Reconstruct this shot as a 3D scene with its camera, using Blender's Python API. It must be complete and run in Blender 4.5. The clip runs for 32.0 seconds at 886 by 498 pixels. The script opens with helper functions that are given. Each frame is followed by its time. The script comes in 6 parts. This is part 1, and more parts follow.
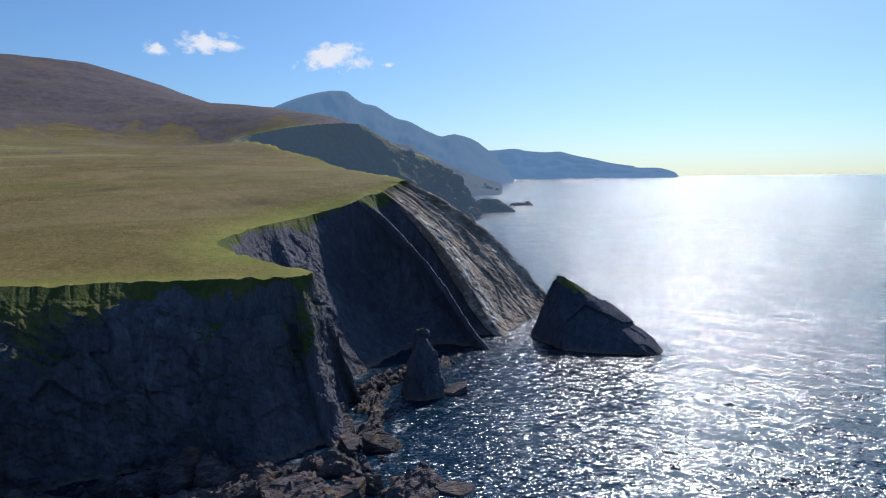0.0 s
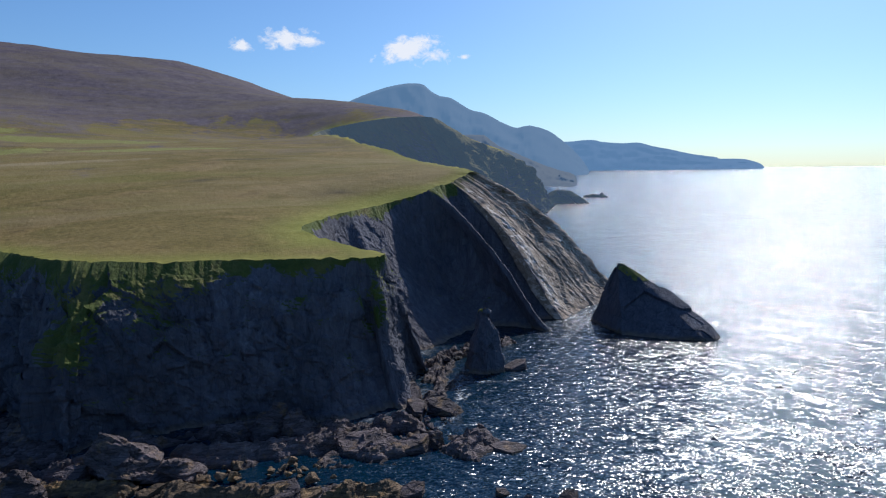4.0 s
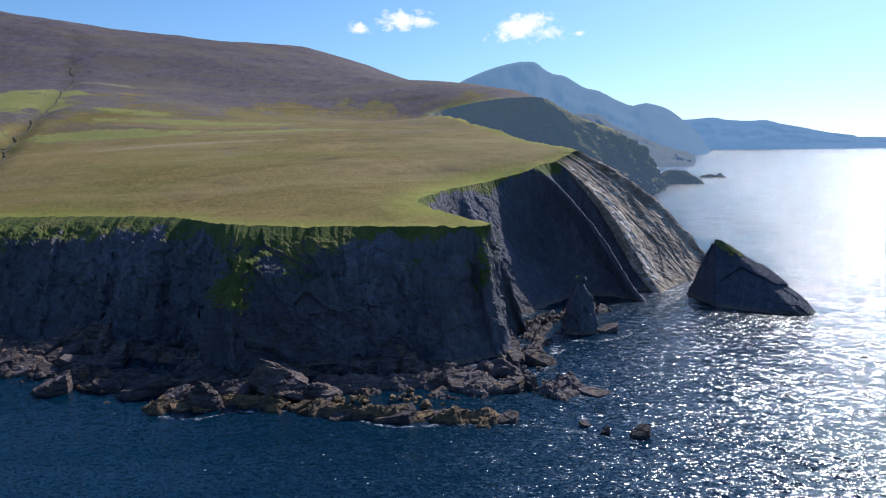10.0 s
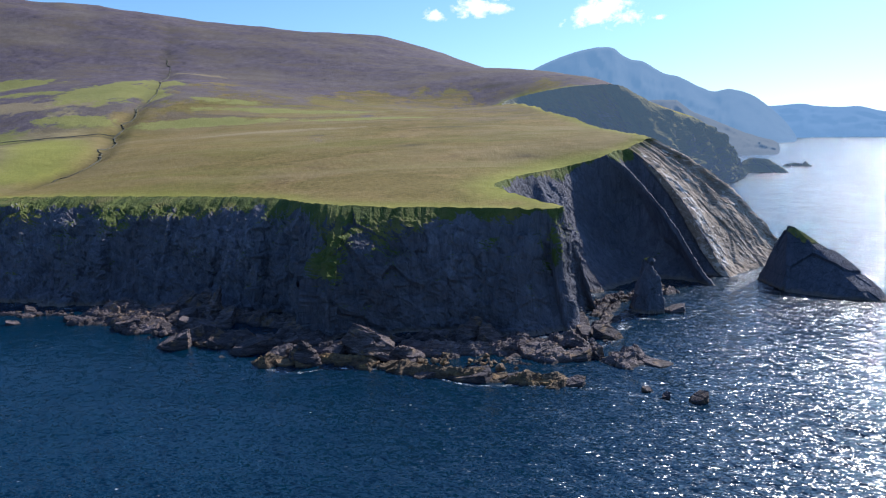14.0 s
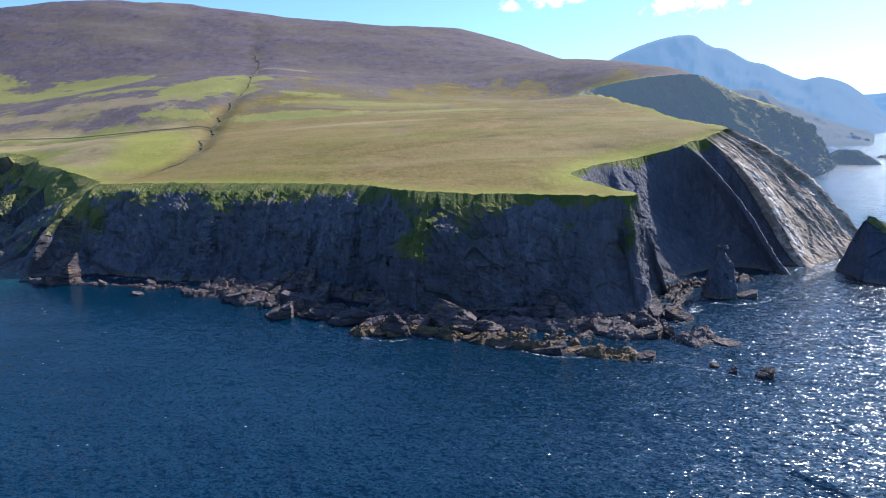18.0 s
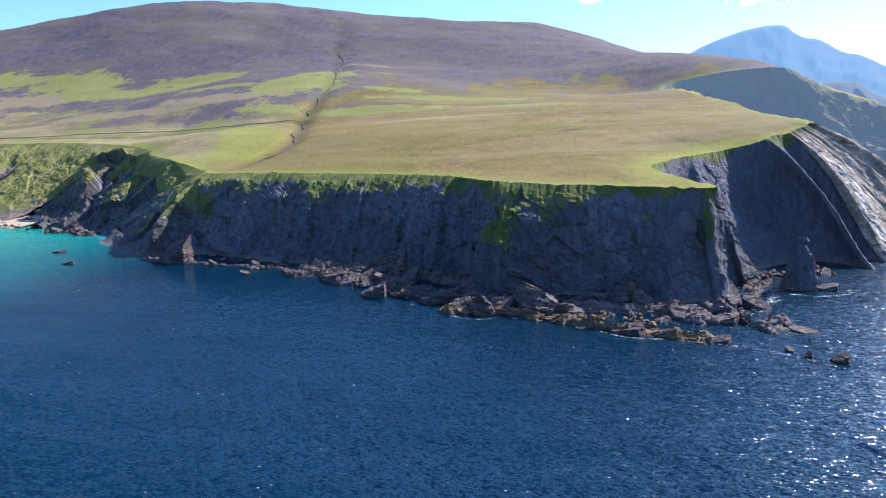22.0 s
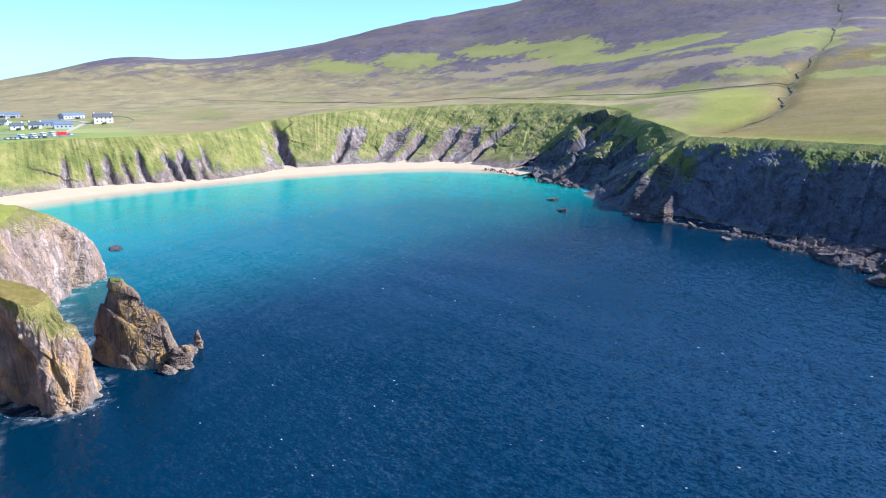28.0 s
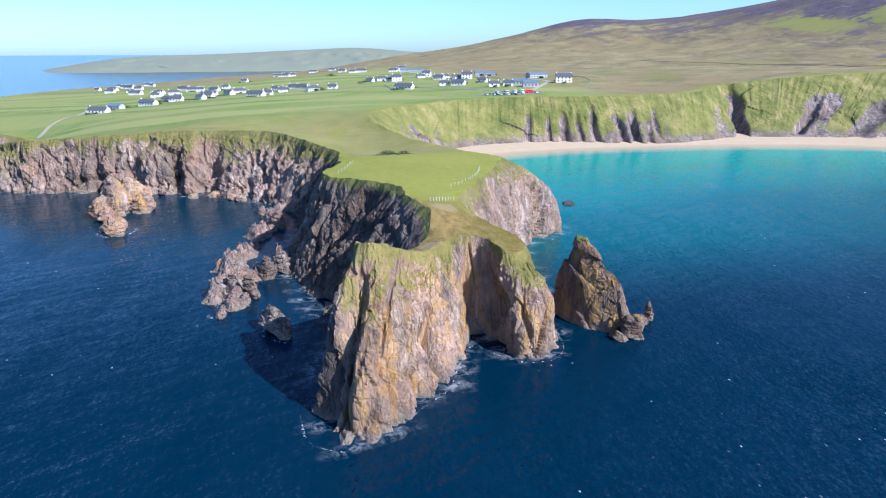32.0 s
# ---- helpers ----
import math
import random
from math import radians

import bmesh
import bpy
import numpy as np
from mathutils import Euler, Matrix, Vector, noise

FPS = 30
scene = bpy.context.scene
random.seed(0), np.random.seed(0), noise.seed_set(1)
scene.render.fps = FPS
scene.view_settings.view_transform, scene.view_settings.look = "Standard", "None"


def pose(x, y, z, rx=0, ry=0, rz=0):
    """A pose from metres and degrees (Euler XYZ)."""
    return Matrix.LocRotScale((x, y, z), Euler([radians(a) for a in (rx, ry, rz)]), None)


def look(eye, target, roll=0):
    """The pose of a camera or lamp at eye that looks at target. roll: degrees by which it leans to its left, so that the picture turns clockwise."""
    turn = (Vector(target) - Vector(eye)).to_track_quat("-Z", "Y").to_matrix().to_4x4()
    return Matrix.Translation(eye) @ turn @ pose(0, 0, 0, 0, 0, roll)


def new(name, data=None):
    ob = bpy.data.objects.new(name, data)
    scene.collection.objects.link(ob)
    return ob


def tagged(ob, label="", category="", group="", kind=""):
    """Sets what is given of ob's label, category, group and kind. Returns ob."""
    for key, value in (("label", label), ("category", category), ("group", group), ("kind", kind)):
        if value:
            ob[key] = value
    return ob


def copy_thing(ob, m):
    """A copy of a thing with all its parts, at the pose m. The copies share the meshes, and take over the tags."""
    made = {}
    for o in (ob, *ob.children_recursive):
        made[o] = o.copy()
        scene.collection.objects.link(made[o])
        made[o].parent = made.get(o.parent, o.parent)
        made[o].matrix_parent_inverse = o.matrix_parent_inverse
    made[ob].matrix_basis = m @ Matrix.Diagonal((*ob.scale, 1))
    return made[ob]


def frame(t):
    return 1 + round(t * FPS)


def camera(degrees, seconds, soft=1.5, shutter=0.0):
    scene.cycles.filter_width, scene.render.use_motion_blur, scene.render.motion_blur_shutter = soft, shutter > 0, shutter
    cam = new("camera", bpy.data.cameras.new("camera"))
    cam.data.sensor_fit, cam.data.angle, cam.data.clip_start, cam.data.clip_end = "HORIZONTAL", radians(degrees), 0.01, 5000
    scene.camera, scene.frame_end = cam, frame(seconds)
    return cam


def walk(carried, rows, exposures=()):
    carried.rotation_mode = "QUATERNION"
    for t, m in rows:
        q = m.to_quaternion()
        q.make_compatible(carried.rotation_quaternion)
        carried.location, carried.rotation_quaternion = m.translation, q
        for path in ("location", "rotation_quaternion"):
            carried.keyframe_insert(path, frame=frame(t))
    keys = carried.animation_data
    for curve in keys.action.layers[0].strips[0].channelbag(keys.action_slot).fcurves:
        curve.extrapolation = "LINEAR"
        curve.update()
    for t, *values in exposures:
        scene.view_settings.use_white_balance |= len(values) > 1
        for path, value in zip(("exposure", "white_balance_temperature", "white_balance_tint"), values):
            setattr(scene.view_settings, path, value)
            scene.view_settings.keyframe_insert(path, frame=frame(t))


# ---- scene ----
cam = camera(66.0, 32.0, 1.15)
PATH = [
    (0, (-3.912, -6.376, 66.101), (-3.112, -4.555, 65.893), -0.5),
    (3, (-6.35, -19.675, 65.96), (-5.702, -17.796, 65.737), -0.6),
    (6, (-8.648, -32.749, 65.912), (-8.156, -30.826, 65.666), -0.4),
    (9, (-10.822, -46.448, 65.873), (-10.488, -44.495, 65.597), -0.5),
    (11, (-12.91, -55.47, 65.844), (-12.679, -53.506, 65.549), -0.6),
    (13, (-14.83, -64.668, 65.783), (-14.703, -62.697, 65.471), -0.5),
    (16.5, (-17.735, -80.314, 65.608), (-17.791, -78.344, 65.272), -0.6),
    (19, (-19.779, -91.963, 65.531), (-19.965, -90.001, 65.186), -0.6),
    (21, (-21.402, -100.841, 65.478), (-21.689, -98.893, 65.127), -0.5),
    (23, (-22.85, -108.627, 65.371), (-23.239, -106.699, 65.011), -0.6),
    (24, (-23.916, -111.445, 65.439), (-24.341, -109.525, 65.076), -0.5),
    (24.5, (-24.86, -112.751, 65.458), (-25.321, -110.84, 65.092), -0.5),
    (26.5, (-30.246, -118.07, 65.567), (-31.229, -116.375, 65.164), 0.0),
    (27, (-31.951, -119.278, 65.579), (-33.086, -117.685, 65.16), -0.0),
    (27.5, (-33.909, -120.29, 65.587), (-35.186, -118.813, 65.153), -0.1),
    (28, (-36.013, -121.166, 65.586), (-37.418, -119.816, 65.136), -0.2),
    (28.5, (-38.151, -121.99, 65.62), (-39.672, -120.777, 65.154), -0.3),
    (29, (-40.232, -122.915, 65.664), (-41.855, -121.851, 65.182), -0.3),
    (29.5, (-42.186, -123.972, 65.695), (-43.898, -123.064, 65.199), -0.4),
    (30, (-44.018, -125.048, 65.719), (-45.803, -124.306, 65.206), -0.4),
    (30.5, (-45.741, -126.024, 65.752), (-47.582, -125.44, 65.23), -0.6),
    (31, (-47.224, -126.793, 65.77), (-49.097, -126.335, 65.237), -0.1),
    (31.5, (-48.41, -127.217, 65.72), (-50.302, -126.856, 65.179), -0.4),
    (32, (-49.5, -127.439, 65.681), (-51.4, -127.143, 65.131), -0.2),
]
walk(cam, [(t, look(eye, target, roll)) for t, eye, target, roll in PATH],
     exposures=[(0, -0.2, 5950, 12), (6, -0.05, 5950, 12), (13, 0.42, 5950, 13), (19, 0.93, 5950, 14), (23, 1.23, 5750, 15), (26.5, 1.4, 5550, 13), (28, 1.25, 5550, 13), (29.5, 0.95, 5500, 14), (32, 0.87, 5450, 15)])

# ---- light ----
SUN_AZ, SUN_EL = radians(44), radians(37)      # clockwise from +y, above the horizon
world = bpy.data.worlds.new("sky")
scene.world = world
world.use_nodes = True
_wn = world.node_tree.nodes
sky = _wn.new("ShaderNodeTexSky")
sky.sky_type, sky.sun_disc = "NISHITA", False
sky.sun_elevation, sky.sun_rotation = SUN_EL, SUN_AZ
sky.air_density, sky.dust_density, sky.ozone_density = 1.0, 0.6, 2.5
_tint = _wn.new("ShaderNodeMix")
_tint.data_type, _tint.blend_type = "RGBA", "MULTIPLY"
_tint.inputs[0].default_value, _tint.inputs[7].default_value = 1.0, (0.72, 0.96, 1.20, 1)
world.node_tree.links.new(sky.outputs[0], _tint.inputs[6])
world.node_tree.links.new(_tint.outputs[2], _wn["Background"].inputs[0])
_wn["Background"].inputs[1].default_value = 0.095

sun = new("sun", bpy.data.lights.new("sun", "SUN"))
sun.data.energy, sun.data.angle, sun.data.color = 5.0, radians(0.6), (1.0, 0.95, 0.87)
to_sun = Vector((math.sin(SUN_AZ) * math.cos(SUN_EL), math.cos(SUN_AZ) * math.cos(SUN_EL), math.sin(SUN_EL)))
sun.matrix_world = look((0, 0, 300), (-to_sun.x, -to_sun.y, 300 - to_sun.z))


# ---- materials ----
class Mat:
    """A node material: short calls that return sockets."""

    def __init__(self, name, rough=0.9, spec=0.3):
        self.m = bpy.data.materials.new(name)
        self.m.use_nodes = True
        self.t = self.m.node_tree
        self.b = self.t.nodes["Principled BSDF"]
        self.b.inputs["Roughness"].default_value = rough
        self.b.inputs["Specular IOR Level"].default_value = spec

    def put(self, target, value):
        if isinstance(value, bpy.types.NodeSocket):
            self.t.links.new(value, target)
        else:
            target.default_value = value

    def pos(self, sx=1.0, sy=1.0, sz=1.0, rz=0.0):
        g = self.t.nodes.new("ShaderNodeNewGeometry")
        m = self.t.nodes.new("ShaderNodeMapping")
        m.inputs["Scale"].default_value = (sx, sy, sz)
        m.inputs["Rotation"].default_value = (0, 0, rz)
        self.t.links.new(g.outputs["Position"], m.inputs["Vector"])
        return m.outputs[0]

    def up(self):
        g = self.t.nodes.new("ShaderNodeNewGeometry")
        s = self.t.nodes.new("ShaderNodeSeparateXYZ")
        self.t.links.new(g.outputs["Normal"], s.inputs[0])
        return s.outputs[2]

    def height(self):
        g = self.t.nodes.new("ShaderNodeNewGeometry")
        s = self.t.nodes.new("ShaderNodeSeparateXYZ")
        self.t.links.new(g.outputs["Position"], s.inputs[0])
        return s.outputs[2]

    def attr(self, name):
        n = self.t.nodes.new("ShaderNodeAttribute")
        n.attribute_name = name
        return n.outputs["Fac"]

    def noise(self, scale, vec=None, detail=6.0, rough=0.55, dist=0.0):
        n = self.t.nodes.new("ShaderNodeTexNoise")
        self.put(n.inputs["Vector"], vec or self.pos())
        n.inputs["Scale"].default_value, n.inputs["Detail"].default_value = scale, detail
        n.inputs["Roughness"].default_value, n.inputs["Distortion"].default_value = rough, dist
        return n.outputs["Fac"]

    def voronoi(self, scale, vec=None, feature="F1", out="Distance"):
        n = self.t.nodes.new("ShaderNodeTexVoronoi")
        n.feature = feature
        self.put(n.inputs["Vector"], vec or self.pos())
        n.inputs["Scale"].default_value = scale
        return n.outputs[out]

    def warp(self, vec, scale, amount):
        """Coordinates pushed about by noise, so that cracks do not run straight."""
        n = self.t.nodes.new("ShaderNodeTexNoise")
        self.put(n.inputs["Vector"], vec)
        n.inputs["Scale"].default_value, n.inputs["Detail"].default_value = scale, 5.0
        a = self.t.nodes.new("ShaderNodeVectorMath")
        a.operation = "MULTIPLY_ADD"
        self.put(a.inputs[0], n.outputs["Color"])
        a.inputs[1].default_value = (amount, amount, amount)
        self.put(a.inputs[2], vec)
        return a.outputs[0]

    def ramp(self, fac, *stops):
        n = self.t.nodes.new("ShaderNodeValToRGB")
        self.put(n.inputs[0], fac)
        e = n.color_ramp.elements
        while len(e) < len(stops):
            e.new(0.5)
        for el, (p, c) in zip(e, stops):
            el.position = p
            el.color = (c, c, c, 1) if isinstance(c, (int, float)) else (*c, 1)
        return n.outputs[0]

    def mix(self, fac, a, b, kind="MIX"):
        n = self.t.nodes.new("ShaderNodeMix")
        n.data_type, n.blend_type = "RGBA", kind
        self.put(n.inputs[0], fac)
        self.put(n.inputs[6], a if not isinstance(a, tuple) else (*a, 1))
        self.put(n.inputs[7], b if not isinstance(b, tuple) else (*b, 1))
        return n.outputs[2]

    def math(self, op, a, b=0.0, clamp=False):
        n = self.t.nodes.new("ShaderNodeMath")
        n.operation, n.use_clamp = op, clamp
        self.put(n.inputs[0], a)
        self.put(n.inputs[1], b)
        return n.outputs[0]

    def bump(self, height, strength=0.5, distance=0.3, normal=None):
        n = self.t.nodes.new("ShaderNodeBump")
        n.inputs["Strength"].default_value, n.inputs["Distance"].default_value = strength, distance
        self.put(n.inputs["Height"], height)
        if normal:
            self.t.links.new(normal, n.inputs["Normal"])
        return n.outputs[0]

    def turned(self, along, across, turn):
        """Coordinates turned first and then scaled: along the crest, across it."""
        g = self.t.nodes.new("ShaderNodeNewGeometry")
        m = self.t.nodes.new("ShaderNodeMapping")
        m.vector_type = "TEXTURE"
        m.inputs["Scale"].default_value = (1 / along, 1 / across, 1)
        m.inputs["Rotation"].default_value = (0, 0, turn)
        self.t.links.new(g.outputs["Position"], m.inputs["Vector"])
        return m.outputs[0]

    def swell(self, along, across, turn, steep, detail=2.0):
        """The slope of long crests: a vector along their line of travel."""
        n = self.math("SUBTRACT", self.noise(1.0, self.turned(along, across, turn), detail, 0.5), 0.5)
        v = self.t.nodes.new("ShaderNodeVectorMath")
        v.operation = "SCALE"
        v.inputs[0].default_value = (-math.sin(turn) * steep, math.cos(turn) * steep, 0)
        self.put(v.inputs["Scale"], n)
        return v.outputs[0]

    def facets(self, *waves, crests=()):
        """A normal tilted by wave slopes: rows of (scale, steepness, stretch, turn), and long crests."""
        total = None
        for scale, steep, stretch, turn in waves:
            n = self.t.nodes.new("ShaderNodeTexNoise")
            self.put(n.inputs["Vector"], self.pos(*stretch, rz=turn))
            n.inputs["Scale"].default_value, n.inputs["Detail"].default_value = scale, 3.0
            a = self.t.nodes.new("ShaderNodeVectorMath")
            a.operation = "MULTIPLY_ADD"
            self.put(a.inputs[0], n.outputs["Color"])
            a.inputs[1].default_value, a.inputs[2].default_value = (steep, steep, 0), (-steep / 2, -steep / 2, 0)
            if total is None:
                total = a.outputs[0]
            else:
                b = self.t.nodes.new("ShaderNodeVectorMath")
                self.put(b.inputs[0], total)
                self.put(b.inputs[1], a.outputs[0])
                total = b.outputs[0]
        for crest in crests:
            b = self.t.nodes.new("ShaderNodeVectorMath")
            self.put(b.inputs[0], total)
            self.put(b.inputs[1], self.swell(*crest))
            total = b.outputs[0]
        calm = self.t.nodes.new("ShaderNodeVectorMath")
        calm.operation = "SCALE"
        self.put(calm.inputs[0], total)
        gusts = self.ramp(self.noise(0.005, self.pos(0.6, 2.2, 1, 0.4), 5, 0.6), (0.35, 0.72), (0.65, 1.22))
        self.put(calm.inputs["Scale"], self.math("MULTIPLY", self.attr("sway"), gusts))
        total = calm.outputs[0]
        up = self.t.nodes.new("ShaderNodeVectorMath")
        self.put(up.inputs[0], total)
        up.inputs[1].default_value = (0, 0, 1)
        unit = self.t.nodes.new("ShaderNodeVectorMath")
        unit.operation = "NORMALIZE"
        self.put(unit.inputs[0], up.outputs[0])
        return unit.outputs[0]

    def done(self, colour=None, normal=None, rough=None):
        if colour is not None:
            self.put(self.b.inputs["Base Color"], colour if not isinstance(colour, tuple) else (*colour, 1))
        if normal is not None:
            self.put(self.b.inputs["Normal"], normal)
        if rough is not None:
            self.put(self.b.inputs["Roughness"], rough)
        return self.m


def rock_colour(m, dark=1.0, lichen=0.5, warm=1.0, crisp=1.0, cool=0.0, even=0.0, gold=0.0):
    """Jointed grey-brown blocks with pale faces, dark cracks, rust and yellow lichen."""
    beds = m.noise(1.0, m.pos(0.36, 0.36, 0.075), 10, 0.72, 0.6)
    base = m.ramp(beds, (0.30, (0.060 * dark, 0.051 * dark, 0.052 * dark)), (0.45, (0.15 * dark, 0.126 * dark, 0.120 * dark)),
                  (0.56, (0.25 * dark, 0.205 * dark, 0.185 * dark)), (0.72, (0.42 * dark, 0.355 * dark, 0.32 * dark)))
    joint = m.warp(m.pos(0.34, 0.34, 0.055), 1.2, 0.7)
    tone = m.ramp(m.voronoi(1.0, joint, "F1", "Color"), (0.15, 1 - 0.42 * crisp), (0.85, 1 + 0.32 * crisp))
    base = m.mix(1.0, base, tone, "MULTIPLY")
    blotch = m.ramp(m.noise(0.028, m.pos(1, 1, 0.5), 6, 0.62), (0.36, 0.45), (0.62, 1.3))
    base = m.mix(1.0, base, blotch, "MULTIPLY")
    patch = m.ramp(m.noise(0.06, None, 5, 0.6), (0.40, 0.0), (0.62, 1.0))
    base = m.mix(m.math("MULTIPLY", patch, 0.5 * warm), base, (0.27 * dark, 0.175 * dark, 0.135 * dark))
    lich = m.ramp(m.noise(0.22, m.pos(1, 1, 0.3), 8, 0.72), (0.49, 0.0), (0.62, 1.0))
    base = m.mix(m.math("MULTIPLY", lich, lichen), base, (0.42, 0.27, 0.085))
    crack = m.ramp(m.voronoi(1.0, joint, "DISTANCE_TO_EDGE"), (0.0, 1 - 0.6 * crisp), (0.05, 1.0))
    fine = m.ramp(m.voronoi(1.0, m.warp(m.pos(0.9, 0.9, 0.35), 1.0, 0.6), "DISTANCE_TO_EDGE"), (0.0, 1 - 0.25 * crisp), (0.06, 1.0))
    base = m.mix(gold, base, m.mix(1.0, base, (1.25, 0.98, 0.66), "MULTIPLY"))
    # shade put into the colour: even flattens the contrast, cool turns it navy
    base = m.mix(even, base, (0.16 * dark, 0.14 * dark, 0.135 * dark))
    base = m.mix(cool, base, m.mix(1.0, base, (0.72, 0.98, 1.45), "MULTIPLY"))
    return m.mix(1.0, m.mix(1.0, base, crack, "MULTIPLY"), fine, "MULTIPLY")


TURF = ((0.36, (0.070, 0.098, 0.020)), (0.52, (0.120, 0.138, 0.028)), (0.66, (0.20, 0.17, 0.055)))
DRY_TURF = ((0.34, (0.120, 0.118, 0.032)), (0.52, (0.195, 0.172, 0.050)), (0.68, (0.260, 0.212, 0.085)))
GREEN_SLOPE = ((0.34, (0.098, 0.112, 0.027)), (0.52, (0.180, 0.172, 0.046)), (0.66, (0.270, 0.222, 0.090)))
LICHEN_TURF = ((0.34, (0.170, 0.155, 0.042)), (0.52, (0.275, 0.225, 0.066)), (0.68, (0.345, 0.270, 0.105)))
MEADOW = ((0.34, (0.082, 0.094, 0.028)), (0.52, (0.158, 0.156, 0.046)), (0.68, (0.220, 0.190, 0.074)))


def grass_on(m, colour, low, high, stops, ragged_by=1.3):
    """Turf where the rock leans back enough to hold it, more of it near the brink, none on bare gullies."""
    ragged = m.math("MULTIPLY", m.math("SUBTRACT", m.noise(0.14, m.pos(1, 1, 0.6), 10, 0.66), 0.5), ragged_by)
    hold = m.math("ADD", m.math("ADD", m.math("MULTIPLY", m.up(), 0.75), ragged), m.attr("turf"))
    hold = m.math("SUBTRACT", hold, m.attr("bare"))
    fac = m.ramp(hold, (low, 0.0), (high, 1.0))
    dry = m.ramp(m.noise(0.07, None, 8, 0.65), *stops)
    dry = m.mix(m.ramp(m.noise(0.7, None, 7, 0.72), (0.42, 0.0), (0.68, 0.38)), dry, (0.050, 0.058, 0.016))
    salt = m.ramp(m.math("DIVIDE", m.height(), 30.0), (0.10, 0.0), (0.30, 1.0))
    return m.mix(m.math("MULTIPLY", fac, salt), colour, dry)


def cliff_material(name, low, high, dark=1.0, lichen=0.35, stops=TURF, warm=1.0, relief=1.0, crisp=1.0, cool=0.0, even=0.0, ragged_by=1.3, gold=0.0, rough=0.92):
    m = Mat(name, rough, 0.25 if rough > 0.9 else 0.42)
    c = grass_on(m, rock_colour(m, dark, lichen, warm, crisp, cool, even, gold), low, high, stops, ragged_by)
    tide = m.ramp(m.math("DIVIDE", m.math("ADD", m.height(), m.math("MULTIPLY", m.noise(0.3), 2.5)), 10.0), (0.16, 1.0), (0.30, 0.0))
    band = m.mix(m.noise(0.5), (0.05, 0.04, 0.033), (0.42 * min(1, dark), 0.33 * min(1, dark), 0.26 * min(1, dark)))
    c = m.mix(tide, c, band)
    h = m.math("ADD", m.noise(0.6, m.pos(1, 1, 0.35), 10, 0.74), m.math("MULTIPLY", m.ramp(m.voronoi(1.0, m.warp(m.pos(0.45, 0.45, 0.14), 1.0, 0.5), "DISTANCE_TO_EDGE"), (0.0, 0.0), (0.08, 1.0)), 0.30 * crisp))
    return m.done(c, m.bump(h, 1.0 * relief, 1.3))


# wall in shade: its navy shade and haze are put into the rock colour
MAT_CLIFF = cliff_material("shaded_cliff_rock", 0.86, 1.02, 0.84, 0.05, TURF, 0.7, 1.0, 0.40, 0.55, 0.45, 2.6)


def nose_material():
    """A bare slab: brown-grey rubble with pale polished streaks running down the dip."""
    m = Mat("bare_nose_rock", 0.9, 0.1)
    grit = m.noise(0.55, m.turned(0.45, 1.0, radians(-22)), 11, 0.76)
    c = m.ramp(grit, (0.34, (0.20, 0.152, 0.112)), (0.50, (0.37, 0.288, 0.220)), (0.66, (0.50, 0.410, 0.325)))
    patch = m.ramp(m.noise(0.05, m.turned(0.5, 1.0, radians(-22)), 9, 0.7), (0.42, 0.65), (0.60, 1.2))
    c = m.mix(1.0, c, patch, "MULTIPLY")
    streak = m.ramp(m.noise(0.35, m.turned(0.10, 1.0, radians(-22)), 9, 0.7, 0.4), (0.57, 0.0), (0.64, 1.0))
    zone = m.ramp(m.noise(0.045, None, 5, 0.6), (0.40, 0.15), (0.58, 1.0))
    sheen_streak = m.ramp(m.math("ADD", m.noise(0.30, m.turned(0.14, 1.0, radians(-22)), 9, 0.74, 0.5), m.math("MULTIPLY", m.attr("pale"), 0.13)), (0.62, 0.0), (0.68, 1.0))
    pale = m.math("MAXIMUM", m.math("MULTIPLY", streak, zone), m.math("MULTIPLY", sheen_streak, m.attr("pale")))
    c = m.mix(pale, c, (0.72, 0.64, 0.56))
    tuft = m.ramp(m.math("ADD", m.noise(0.18, None, 8, 0.7), m.math("MULTIPLY", m.attr("turf"), 0.35)), (0.60, 0.0), (0.68, 0.8))
    c = m.mix(tuft, c, (0.115, 0.105, 0.045))
    return m.done(c, m.bump(m.math("ADD", grit, m.math("MULTIPLY", streak, 0.3)), 0.5, 0.5), m.ramp(pale, (0.0, 0.95), (1.0, 0.8)))


MAT_NOSE = nose_material()
MAT_HEAD = cliff_material("headland_rock", 0.80, 1.02, 1.50, 0.75, LICHEN_TURF, 1.0, 1.0, 0.5, gold=0.5, ragged_by=2.4)
MAT_SIDE = cliff_material("headland_side_rock", 0.80, 1.00, 1.35, 0.25, DRY_TURF, 0.8, 1.0, 0.5, gold=0.25)
MAT_WEST = cliff_material("western_cliff_rock", 0.74, 0.95, 1.35, 0.14, DRY_TURF, 1.2, crisp=0.7, gold=0.3, ragged_by=1.7)
# flank's shade put into the colour: darker copy of the sunlit headland rock
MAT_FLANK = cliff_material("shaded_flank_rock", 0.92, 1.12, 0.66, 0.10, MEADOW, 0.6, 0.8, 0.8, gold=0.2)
MAT_SLOPE = cliff_material("grassy_slope_rock", 0.44, 0.62, 0.85, 0.10, GREEN_SLOPE, 0.8, 0.4, 0.7, ragged_by=0.9)
# gully shade put into the rock: darker and bluer than the open slope's
MAT_FOLD = cliff_material("shaded_gully_rock", 0.60, 0.76, 0.60, 0.10, GREEN_SLOPE, 0.6, 0.7, 0.4, 0.5, ragged_by=1.5)
MAT_STACK = cliff_material("sea_stack_rock", 0.95, 1.12, 1.05, 0.65, crisp=0.6, gold=0.4)
